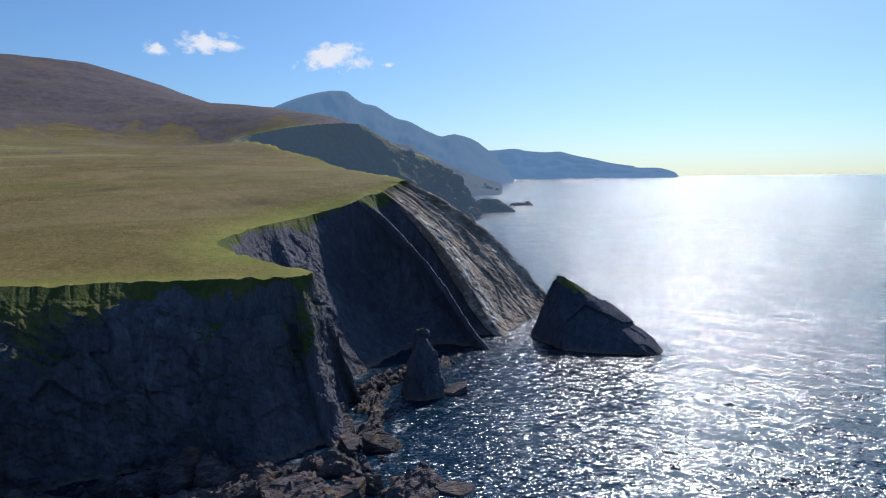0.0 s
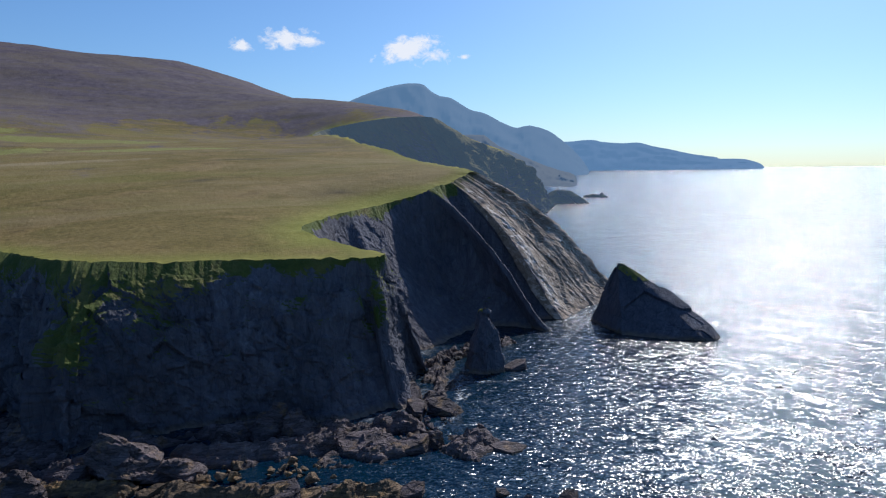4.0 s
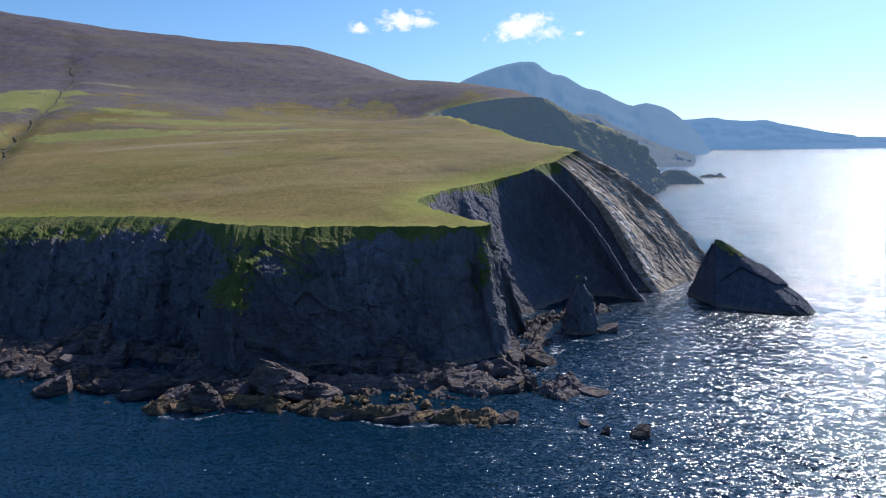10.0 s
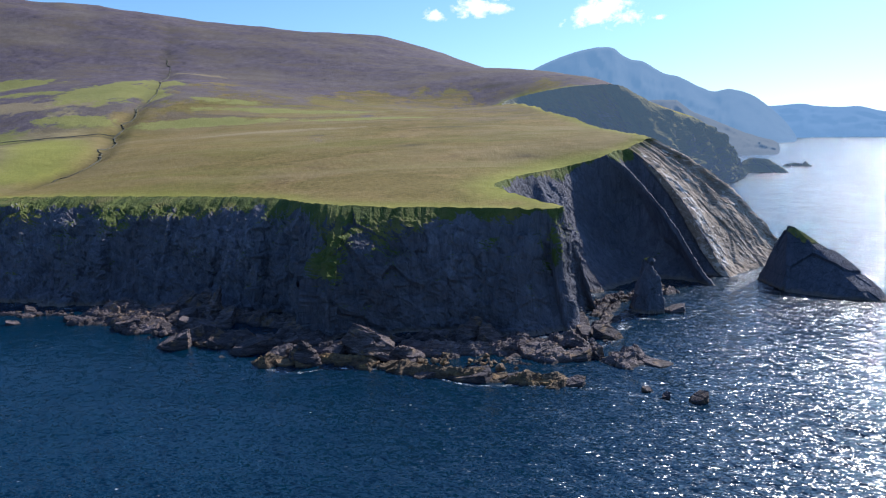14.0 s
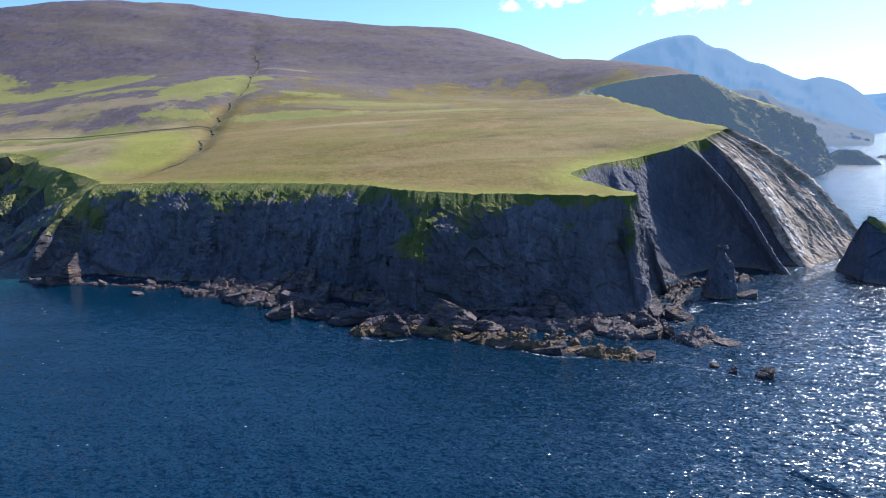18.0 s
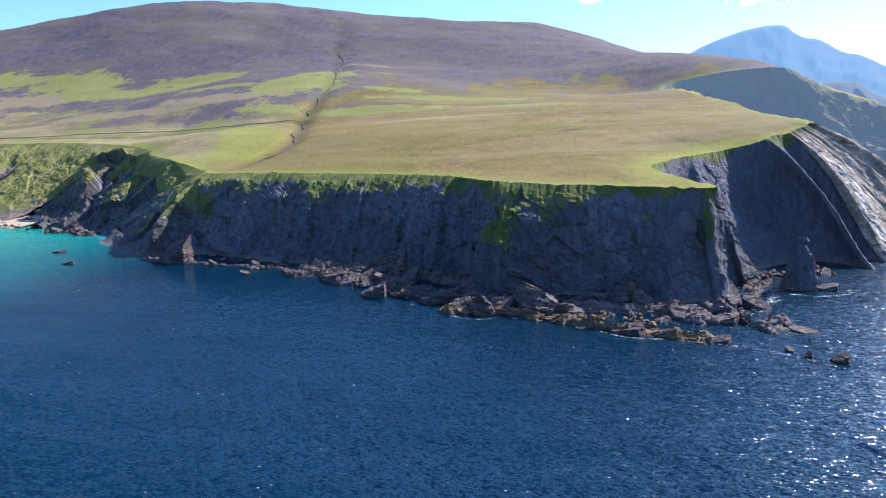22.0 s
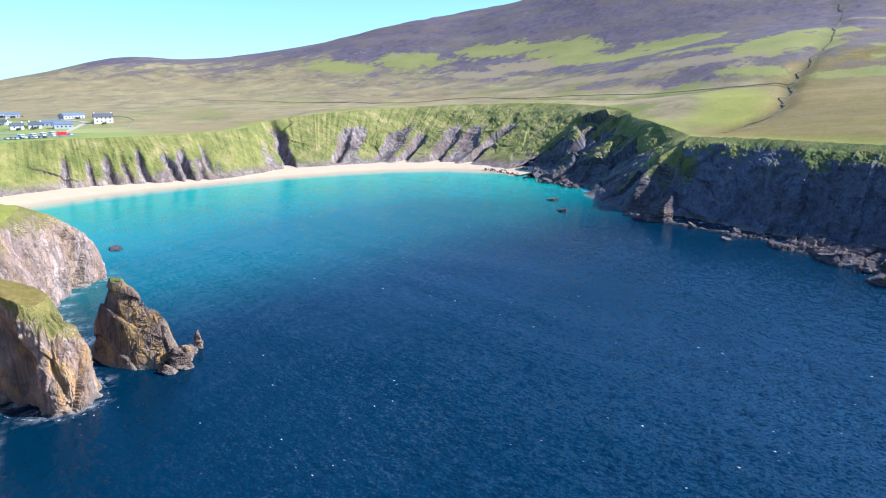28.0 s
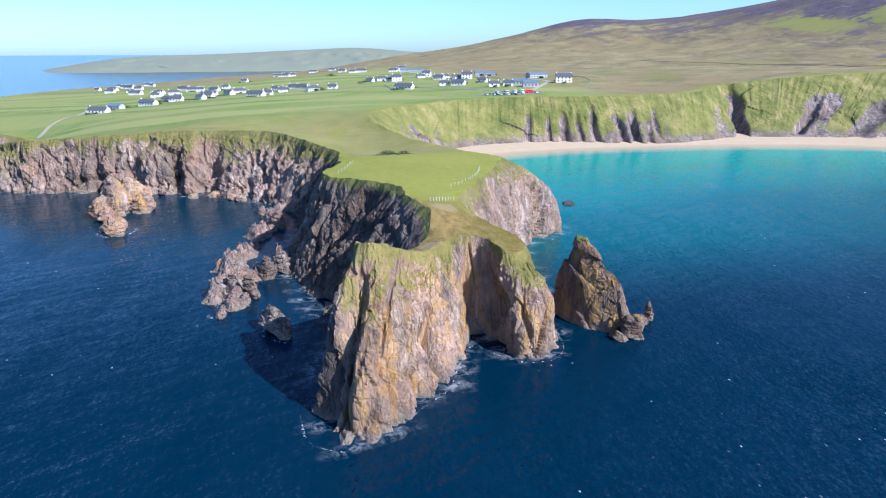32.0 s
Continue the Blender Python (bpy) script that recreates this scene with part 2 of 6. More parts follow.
MAT_SHELF = cliff_material("pale_shelf_rock", 1.25, 1.45, 1.35, 0.12, warm=1.4, crisp=0.8, gold=0.15)
# the stacks' shaded faces put into the colour: dark, flat and navy
MAT_SHADED_STACK = cliff_material("shaded_stack_rock", 0.95, 1.12, 0.70, 0.05, warm=0.4, crisp=0.5, cool=0.7, even=0.5)


def boulder_material(name="shore_rock", dim=(0.058, 0.046, 0.050), lit=(0.140, 0.108, 0.106), rust=0.45):
    m = Mat(name, 0.85, 0.3)
    info = m.t.nodes.new("ShaderNodeObjectInfo")
    c = m.mix(info.outputs["Random"], dim, lit)
    joint = m.warp(m.pos(0.22, 0.55, 1.1, 0.35), 1.0, 0.6)
    c = m.mix(1.0, c, m.ramp(m.voronoi(1.0, joint, "F1", "Color"), (0.15, 0.65), (0.85, 1.3)), "MULTIPLY")
    c = m.mix(1.0, c, m.ramp(m.noise(0.9, m.pos(0.30, 1.0, 2.6, 0.35), 9, 0.74), (0.36, 0.55), (0.64, 1.45)), "MULTIPLY")
    c = m.mix(m.ramp(m.noise(0.25, None, 7, 0.68), (0.50 if rust > 0.8 else 0.54, 0.0), (0.64, rust)), c, (0.30, 0.180, 0.070))
    c = m.mix(1.0, c, m.ramp(m.voronoi(1.0, joint, "DISTANCE_TO_EDGE"), (0.0, 0.65), (0.05, 1.0)), "MULTIPLY")
    wet = m.ramp(m.math("DIVIDE", m.math("ADD", m.height(), m.noise(0.5)), 5.0), (0.13, 1.0), (0.24, 0.0))
    c = m.mix(m.math("MULTIPLY", wet, 0.8), c, (0.030, 0.024, 0.022))
    h = m.math("ADD", m.noise(0.7, m.pos(0.6, 0.6, 3.2), 10, 0.74), m.math("MULTIPLY", m.ramp(m.voronoi(1.0, joint, "DISTANCE_TO_EDGE"), (0.0, 0.0), (0.07, 1.0)), 0.25))
    return m.done(c, m.bump(h, 0.9, 0.7))


MAT_ROCK = boulder_material()
MAT_OCHRE = boulder_material("ochre_bed_rock", (0.095, 0.066, 0.042), (0.23, 0.150, 0.085), 0.9)


def land_material():
    m = Mat("pasture_and_heath", 0.95, 0.12)
    fine = m.noise(0.5, None, 9, 0.7)
    mid = m.noise(0.020, m.pos(0.7, 1.1, 1, 0.15), 10, 0.68, 0.6)
    pasture = m.ramp(mid, (0.30, (0.099, 0.076, 0.024)), (0.42, (0.215, 0.154, 0.050)), (0.50, (0.133, 0.107, 0.026)), (0.58, (0.249, 0.170, 0.062)), (0.70, (0.128, 0.087, 0.036)))
    pasture = m.mix(m.ramp(m.noise(0.006, m.pos(0.7, 1.2, 1, 0.1), 6, 0.6), (0.42, 0.0), (0.60, 0.55)), pasture, (0.238, 0.170, 0.062))
    pasture = m.mix(m.ramp(fine, (0.42, 0.0), (0.66, 0.7)), pasture, (0.090, 0.068, 0.018))
    pasture = m.mix(m.ramp(m.noise(0.05, m.pos(0.6, 1.3, 1, 0.1), 7, 0.72), (0.60, 0.0), (0.70, 0.7)), pasture, (0.064, 0.046, 0.016))
    pasture = m.mix(m.ramp(m.noise(0.016, m.pos(0.35, 1.5, 1, 0.12), 7, 0.62), (0.50, 0.0), (0.60, 0.5)), pasture, (0.150, 0.140, 0.030))
    lush = m.mix(m.noise(0.05, None, 8, 0.65), (0.185, 0.195, 0.032), (0.310, 0.290, 0.062))
    lush = m.mix(m.ramp(fine, (0.35, 0.0), (0.75, 0.4)), lush, (0.090, 0.110, 0.020))
    farm = m.mix(m.ramp(m.voronoi(0.016, m.pos(1.6, 0.32, 1, 0.5), "F1", "Color"), (0.2, 0.0), (0.8, 1.0)), (0.130, 0.190, 0.042), (0.255, 0.270, 0.085))
    farm = m.mix(m.ramp(m.noise(0.03, m.pos(0.4, 1.6, 1, 0.6), 7, 0.65), (0.40, 0.0), (0.70, 0.6)), farm, (0.270, 0.240, 0.095))
    rough_moor = m.mix(m.ramp(m.noise(0.022, m.pos(1, 1.0, 1, 0.5), 12, 0.74, 0.4), (0.38, 0.0), (0.62, 1.0)), (0.150, 0.120, 0.068), (0.295, 0.240, 0.116))
    green = m.ramp(m.noise(0.012, m.pos(1, 1.5, 1, 0.4), 10, 0.64, 0.5), (0.52, 0.0), (0.58, 1.0))
    heath = m.mix(m.ramp(m.noise(0.070, m.pos(1.2, 0.8, 1, 0.3), 12, 0.80), (0.34, 0.0), (0.66, 1.0)), (0.056, 0.044, 0.056), (0.140, 0.113, 0.130))
    heath = m.mix(m.ramp(m.noise(0.006, m.pos(1, 1.6, 1), 8, 0.6), (0.48, 0.0), (0.66, 0.6)), heath, (0.165, 0.135, 0.095))
    edge = m.math("MULTIPLY", m.math("SUBTRACT", m.noise(0.008, m.pos(1.4, 0.9, 1), 12, 0.74), 0.5), 2.3)
    heath_f = m.ramp(m.math("ADD", m.attr("heath"), edge), (0.42, 0.0), (0.58, 1.0))
    c = m.mix(m.attr("moor"), pasture, rough_moor)
    c = m.mix(m.math("MULTIPLY", m.attr("moor"), m.math("MULTIPLY", green, m.attr("verdure"))), c, m.mix(m.noise(0.03, None, 7), (0.120, 0.150, 0.032), (0.205, 0.195, 0.050)))
    c = m.mix(heath_f, c, heath)
    # ling and rushes in ragged patches and streaks over the lower slopes
    ling = m.ramp(m.noise(0.018, m.pos(0.7, 1.7, 1, 0.2), 13, 0.76, 0.5), (0.49, 0.0), (0.58, 1.0))
    ling = m.math("MULTIPLY", ling, m.math("MULTIPLY", m.ramp(m.attr("heath"), (0.08, 0.0), (0.26, 0.8)), m.ramp(m.attr("lush"), (0.0, 1.0), (0.3, 0.0))))
    c = m.mix(ling, c, m.mix(fine, (0.085, 0.066, 0.052), (0.165, 0.130, 0.095)))
    dry = m.ramp(m.noise(0.011, m.pos(0.5, 2.0, 1, 0.25), 10, 0.66, 0.8), (0.46, 0.0), (0.62, 0.65))
    c = m.mix(m.math("MULTIPLY", dry, m.math("MULTIPLY", m.ramp(m.attr("heath"), (0.25, 1.0), (0.5, 0.0)), m.ramp(m.attr("lush"), (0.0, 1.0), (0.3, 0.0)))), c, m.mix(fine, (0.175, 0.130, 0.060), (0.290, 0.215, 0.100)))
    wild = m.math("MULTIPLY", m.math("SUBTRACT", m.noise(0.030, m.pos(1.2, 1.0, 1, 0.3), 13, 0.74), 0.5), 2.2)
    c = m.mix(m.ramp(m.math("ADD", m.attr("tan"), wild), (0.48, 0.0), (0.66, 0.8)), c, m.mix(fine, (0.21, 0.165, 0.085), (0.30, 0.235, 0.130)))
    c = m.mix(m.ramp(m.math("ADD", m.attr("meadow"), wild), (0.45, 0.0), (0.58, 0.95)), c, m.mix(m.noise(0.025, None, 8, 0.66), (0.140, 0.155, 0.042), (0.285, 0.258, 0.080)))
    c = m.mix(m.ramp(m.math("ADD", m.attr("scree"), wild), (0.85, 0.0), (1.05, 0.6)), c, m.mix(fine, (0.12, 0.11, 0.13), (0.26, 0.25, 0.27)))
    c = m.mix(m.attr("farm"), c, farm)
    c = m.mix(m.attr("lush"), c, lush)
    c = m.mix(m.attr("track"), c, m.mix(fine, (0.030, 0.030, 0.016), (0.080, 0.066, 0.040)))
    h = m.math("ADD", fine, m.math("MULTIPLY", m.noise(0.12, None, 6), 1.5))
    return m.done(c, m.bump(h, 0.7, 0.6))


MAT_LAND = land_material()


def turf_material():
    m = Mat("ledge_turf", 0.95, 0.1)
    c = m.ramp(m.noise(0.35, None, 8, 0.68), *MEADOW)
    return m.done(c, m.bump(m.noise(2.0, None, 6), 0.8, 0.3))


MAT_TURF = turf_material()


def sea_material():
    m = Mat("sea_water", 0.07, 0.42)
    m.b.inputs["IOR"].default_value = 1.33
    deep = m.mix(m.noise(0.006, None, 5, 0.6), (0.0006, 0.0105, 0.024), (0.001, 0.019, 0.041))
    sh = m.attr("shallow")
    c = m.mix(m.ramp(sh, (0.0, 0.0), (0.58, 1.0)), deep, (0.002, 0.104, 0.114))
    c = m.mix(m.ramp(sh, (0.50, 0.0), (0.90, 1.0)), c, (0.012, 0.260, 0.225))
    c = m.mix(m.ramp(sh, (0.93, 0.0), (1.0, 1.0)), c, (0.42, 0.36, 0.235))
    fo = m.math("MULTIPLY", m.attr("foam"), m.ramp(m.noise(0.35, None, 9, 0.75, 0.6), (0.46, 0.0), (0.60, 1.0)))
    # small breaking crests, in drifts
    chop = m.warp(m.pos(0.7, 1.2, 1, 0.5), 0.8, 0.5)
    crest = m.math("MULTIPLY", m.ramp(m.voronoi(0.42, chop), (0.04, 1.0), (0.11, 0.0)), m.ramp(m.voronoi(0.42, chop, "F1", "Color"), (0.66, 0.0), (0.74, 1.0)))
    specks = m.math("MULTIPLY", crest, m.ramp(m.noise(0.03, None, 6, 0.7), (0.46, 0.0), (0.58, 1.0)))
    fo = m.math("ADD", fo, m.math("MULTIPLY", specks, 0.8), True)
    c = m.mix(fo, c, (0.75, 0.78, 0.80))
    facets = m.facets((0.45, 1.1, (0.8, 2.1, 1), 0.4), (1.3, 1.6, (1.0, 1.5, 1), 0.7),
                      crests=((0.010, 0.055, radians(-66), 0.35), (0.03, 0.16, radians(-62), 0.55), (0.09, 0.36, radians(-58), 0.9), (0.30, 0.95, radians(-48), 1.0)))
    m.put(m.b.inputs["Specular IOR Level"], m.math("MULTIPLY", m.ramp(m.math("DIVIDE", m.attr("open_sea"), 2.0), (0.18, 0.12), (0.80, 0.64)), m.ramp(m.noise(0.03, m.pos(0.35, 2.2, 1, 0.5), 8, 0.68), (0.38, 0.55), (0.62, 1.3))))
    return m.done(c, facets, m.math("ADD", 0.17, m.math("MULTIPLY", fo, 0.6)))


MAT_SEA = sea_material()


def sand_material():
    m = Mat("pale_sand", 0.9, 0.2)
    c = m.mix(m.noise(0.12, None, 8, 0.65), (0.38, 0.285, 0.18), (0.49, 0.38, 0.255))
    c = m.mix(m.ramp(m.height(), (0.25, 1.0), (1.0, 0.0)), c, (0.33, 0.255, 0.17))
    return m.done(c, m.bump(m.noise(0.9, None, 6), 0.3, 0.2))


MAT_SAND = sand_material()


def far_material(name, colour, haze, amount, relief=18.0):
    """Distant upland; the haze before it is put in as a faint glow of its surface."""
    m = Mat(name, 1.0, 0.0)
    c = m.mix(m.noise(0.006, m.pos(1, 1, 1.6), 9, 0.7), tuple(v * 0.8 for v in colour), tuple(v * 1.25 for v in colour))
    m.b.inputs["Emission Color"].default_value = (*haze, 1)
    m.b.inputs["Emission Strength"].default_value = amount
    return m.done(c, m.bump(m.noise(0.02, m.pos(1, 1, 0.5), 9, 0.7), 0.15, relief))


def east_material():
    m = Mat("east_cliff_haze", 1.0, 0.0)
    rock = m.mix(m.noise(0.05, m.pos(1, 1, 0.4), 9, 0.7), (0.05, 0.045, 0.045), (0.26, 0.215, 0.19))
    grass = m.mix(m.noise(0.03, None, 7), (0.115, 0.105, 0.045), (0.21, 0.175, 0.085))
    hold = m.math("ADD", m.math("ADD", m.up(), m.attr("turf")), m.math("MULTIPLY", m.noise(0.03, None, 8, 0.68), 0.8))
    # haze over cliff and islets put in as a blue glow of the surface
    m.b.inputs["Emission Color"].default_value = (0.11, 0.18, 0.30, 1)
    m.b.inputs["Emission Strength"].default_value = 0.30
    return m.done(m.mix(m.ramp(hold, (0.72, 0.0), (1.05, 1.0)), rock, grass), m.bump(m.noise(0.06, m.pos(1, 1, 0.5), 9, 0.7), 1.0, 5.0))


MAT_EAST = east_material()


def plain(name, colour, rough=0.8, vary=0.25, scale=1.5):
    m = Mat(name, rough, 0.3)
    c = m.mix(m.noise(scale, None, 6, 0.65), tuple(v * (1 - vary) for v in colour), tuple(min(1, v * (1 + vary)) for v in colour))
    return m.done(c)


# ---- mesh helpers ----
def mesh_ob(name, verts, faces, material, smooth=False):
    me = bpy.data.meshes.new(name)
    me.from_pydata([tuple(v) for v in verts], [], faces)
    me.materials.append(material)
    if smooth:
        me.polygons.foreach_set("use_smooth", [True] * len(me.polygons))
    me.update()
    return new(name, me)


def part(name, bm, material, parent, label=""):
    me = bpy.data.meshes.new(name)
    bm.to_mesh(me)
    bm.free()
    me.materials.append(material)
    ob = new(name, me)
    ob.parent = parent
    return tagged(ob, label)


def layer(ob, name, values):
    ob.data.attributes.new(name, "FLOAT", "POINT").data.foreach_set("value", np.asarray(values, dtype=np.float32))


def catmull(p, n):
    """n points along a smooth curve through the rows of p."""
    p = np.asarray(p, float)
    a = np.vstack([2 * p[0] - p[1], p, 2 * p[-1] - p[-2]])
    u = np.linspace(0, len(p) - 1.000001, n)
    i = u.astype(int)
    f = (u - i)[:, None]
    p0, p1, p2, p3 = a[i], a[i + 1], a[i + 2], a[i + 3]
    return 0.5 * (2 * p1 + (p2 - p0) * f + (2 * p0 - 5 * p1 + 4 * p2 - p3) * f ** 2 + (3 * p1 - p0 - 3 * p2 + p3) * f ** 3)


def line_distance(x, y, pts):
    best = np.full(x.shape, 1e9)
    for (ax, ay), (bx, by) in zip(pts[:-1], pts[1:]):
        dx, dy = bx - ax, by - ay
        s = np.clip(((x - ax) * dx + (y - ay) * dy) / (dx * dx + dy * dy), 0, 1)
        best = np.minimum(best, np.hypot(x - ax - s * dx, y - ay - s * dy))
    return best


# ---- the coast: foot (x, y), brink (x, y, z), lean, relief ----
COAST_EAST = [
    (648, 1332, 628, 1326, 9, 1.5, 2), (622, 1245, 588, 1262, 38, 1.5, 5), (560, 1112, 520, 1136, 62, 1.5, 7), (490, 980, 440, 1014, 88, 1.5, 8), (375, 800, 328, 844, 98, 1.5, 8), (320, 705, 270, 759, 106, 1.5, 8),
    (285, 625, 225, 692, 114, 1.5, 6), (240, 600, 194, 668, 121, 1.4, 4), (190, 650, 150, 718, 121, 1.4, 5), (140, 655, 98, 745, 111, 1.4, 5), (135, 580, 78, 660, 99, 1.4, 4), (160, 480, 106, 500, 84, 1.4, 4),
    (190, 390, 110, 410, 73, 1.3, 3), (200, 300, 112, 312, 66, 1.35, 2.2)]
COAST_NOSE = [
    (200, 300, 112, 312, 66, 1.35, 2.2), (190, 283, 107, 299, 64, 1.35, 2.0), (158, 258, 101, 292, 62, 1.35, 1.6), (134, 238, 95, 286, 60, 1.5, 0.9)]
COAST_COVE = [
    (134, 238, 95, 286, 60, 1.5, 0.9), (124, 238, 89, 283, 59, 1.0, 0.8), (118, 218, 81, 276, 57.3, 1.4, 0.8), (106, 222, 79, 275, 56.5, 0.7, 1.0), (92, 222, 75, 274, 55, 0.7, 1.0), (78, 216, 66, 272, 53, 0.7, 0.9),
    (64, 207, 54, 266, 50.8, 0.8, 0.8), (54, 204, 31, 243, 48.5, 0.8, 1.0), (47, 197, 17, 214, 46.4, 0.9, 1.0), (52, 190, 26, 190, 43.5, 1.0, 0.8), (55, 184, 36, 178, 41.6, 1.0, 0.8)]
COAST_MAIN = [
    (55, 184, 36, 178, 41.6, 1.0, 0.8), (55, 190, 36.5, 173, 41.4, 0.9, 0.8), (49, 181, 35.5, 170.5, 41.3, 0.9, 1.0), (45, 169, 33.5, 169, 41.1, 0.9, 0.9), (41, 146, 31, 168, 41, 0.2, 0.7), (32, 147, 27, 168.5, 41, 0.4, 1.0),
    (20, 150, 21, 171, 41, 1.3, 1.2), (8, 157, 11, 174, 41, 1.9, 1.4), (-8, 161, -6, 176, 41.2, 2.0, 1.5), (-24, 158, -26, 178, 41.4, 2.2, 1.5), (-37, 153, -37, 181, 41.6, 2.4, 1.5), (-47, 146, -46, 185, 41.8, 2.5, 1.4),
    (-55, 158, -56, 193, 41.7, 2.5, 1.5), (-64, 178, -65, 209, 41.4, 2.9, 1.6), (-84, 186, -80, 226, 41.2, 2.9, 1.7), (-112, 195, -108, 239, 41, 2.9, 1.7), (-150, 201, -148, 249, 40.8, 2.9, 1.7),
    (-185, 206, -188, 258, 40.4, 2.9, 1.7), (-222, 211, -222, 262, 39.6, 2.9, 1.7)]
COAST_FOLD = [
    (-222, 211, -222, 262, 39.6, 2.9, 1.7), (-258, 223, -243, 293, 38.2, 1.3, 1.4), (-284, 240, -253, 304, 39, 1.0, 1.2),
    (-303, 262, -264, 311, 41, 1.0, 1.8), (-316, 282, -280, 320, 43.5, 1.0, 2.2), (-335, 285, -293, 333, 44.5, 1.0, 2.6),
    (-352, 290, -318, 352, 46, 1.0, 3.0), (-384, 300, -345, 385, 50, 1.0, 3.4), (-416, 311, -385, 415, 52, 1.0, 3.4)]
COAST_BAY = [
    (-416, 311, -385, 415, 52, 1.0, 3.4), (-450, 310, -450, 425, 54, 1.0, 3.4), (-485, 291, -520, 405, 53, 1.0, 3.4), (-511, 258, -575, 350, 50, 1.0, 3.2),
    (-528, 213, -590, 262, 46, 1.0, 3.0), (-533, 177, -600, 200, 40, 1.0, 2.4), (-529, 149, -575, 165, 36, 1.3, 2.2),
    (-523, 113, -562, 118, 34.5, 1.3, 2.4), (-529, 70, -560, 65, 34, 1.3, 2.4), (-536, 20, -566, 25, 34, 1.2, 2.2),
    (-522, -30, -566, -20, 33, 1.0, 1.8), (-490, -62, -520, -75, 32.5, 1.0, 1.6)]
COAST_NECK = [
    (-490, -62, -520, -75, 32.5, 1.0, 1.6), (-440, -62, -440, -108, 32.5, 1.0, 1.6), (-380, -62, -375, -95, 28, 1.2, 1.6), (-330, -52, -330, -80, 28, 1.2, 1.4)]
COAST_HEAD = [
    (-330, -52, -330, -80, 28, 1.2, 1.4), (-306, -43, -300, -72, 29.5, 2.2, 1.2), (-293, -44, -284, -70, 30, 2.4, 1.1), (-284, -56, -272, -75, 29.6, 2.4, 1.1), (-266, -66, -258, -81, 29.4, 1.9, 1.2), (-250, -67, -246, -88, 29.2, 1.2, 1.2),
    (-236, -68, -234, -93, 28.6, 1.1, 1.2), (-216, -75, -222, -94.5, 27.5, 1.2, 1.2), (-201, -77, -212, -91, 25.5, 1.9, 1.0)]
COAST_TIP = [
    (-201, -77, -212, -91, 25.5, 1.9, 1.0), (-191, -78.5, -201, -84, 22.5, 2.2, 1.0), (-185, -83, -195, -86.5, 22, 2.2, 1.0), (-185.5, -89, -195, -90.5, 22.5, 2.0, 1.0), (-196, -92, -202, -95, 24.5, 1.2, 0.8), (-201, -97, -201, -100, 25, 1.0, 0.7),
    (-186, -101.5, -199, -103.5, 24.5, 1.2, 0.9), (-175, -106, -193, -108, 24.5, 1.2, 1.2), (-167.5, -113, -187, -114, 26, 1.3, 1.4),
    (-158, -121, -180, -119, 29.4, 1.6, 1.5), (-155.5, -127, -178.5, -122, 30.2, 1.6, 1.5), (-160, -133, -182, -125, 29.6, 1.7, 1.4)]
COAST_BITE = [
    (-160, -133, -182, -125, 29.6, 1.7, 1.4), (-178, -134, -186, -121, 28, 1.4, 1.4), (-196, -133, -191, -115, 25, 1.2, 1.1),
    (-206, -130, -200, -108.5, 23.8, 1.2, 1.0), (-214, -130, -210, -105, 29, 1.3, 1.1), (-222, -137, -224, -109, 29.5, 1.2, 1.4),
    (-240, -142, -243, -113, 30, 1.1, 1.6), (-258, -146, -264, -130, 29.5, 1.2, 1.6), (-285, -148, -282, -127, 30, 1.2, 1.6),
    (-318, -146, -316, -127, 27.5, 1.3, 1.6), (-343, -148, -338, -126, 26, 1.4, 1.6)]
COAST_WEST = [
    (-343, -148, -338, -126, 26, 1.4, 1.6), (-352, -156, -372, -139, 27, 1.3, 1.6), (-363, -164, -406, -158, 28, 1.5, 1.7), (-378, -176, -416, -173, 28, 1.8, 1.8), (-385, -193, -419, -194, 28, 1.8, 2.0), (-390, -212, -418, -214, 28, 1.8, 2.0),
    (-399, -238, -414, -238, 27, 1.5, 2.0), (-406, -262, -416, -258, 26, 1.4, 1.8), (-410, -292, -421, -287, 24, 1.3, 1.8), (-440, -330, -450, -318, 18, 1.2, 1.6),
    (-500, -345, -505, -330, 12, 1.1, 1.4), (-546, -342, -550, -330, 10, 1.0, 1.2)]
COAST_FAR = [
    (-546, -342, -550, -330, 10, 1.0, 1.2), (-640, -430, -650, -415, 12, 1.0, 1.5), (-900, -565, -900, -550, 8, 1.0, 1.5), (-1200, -632, -1200, -620, 6, 1.0, 1.5),
    (-1461, -597, -1461, -585, 6, 1.0, 1.5), (-1775, -510, -1775, -500, 6, 1.0, 1.5), (-2137, -435, -2137, -425, 6, 1.0, 1.5), (-2400, -330, -2395, -320, 6, 1.0, 1.5)]

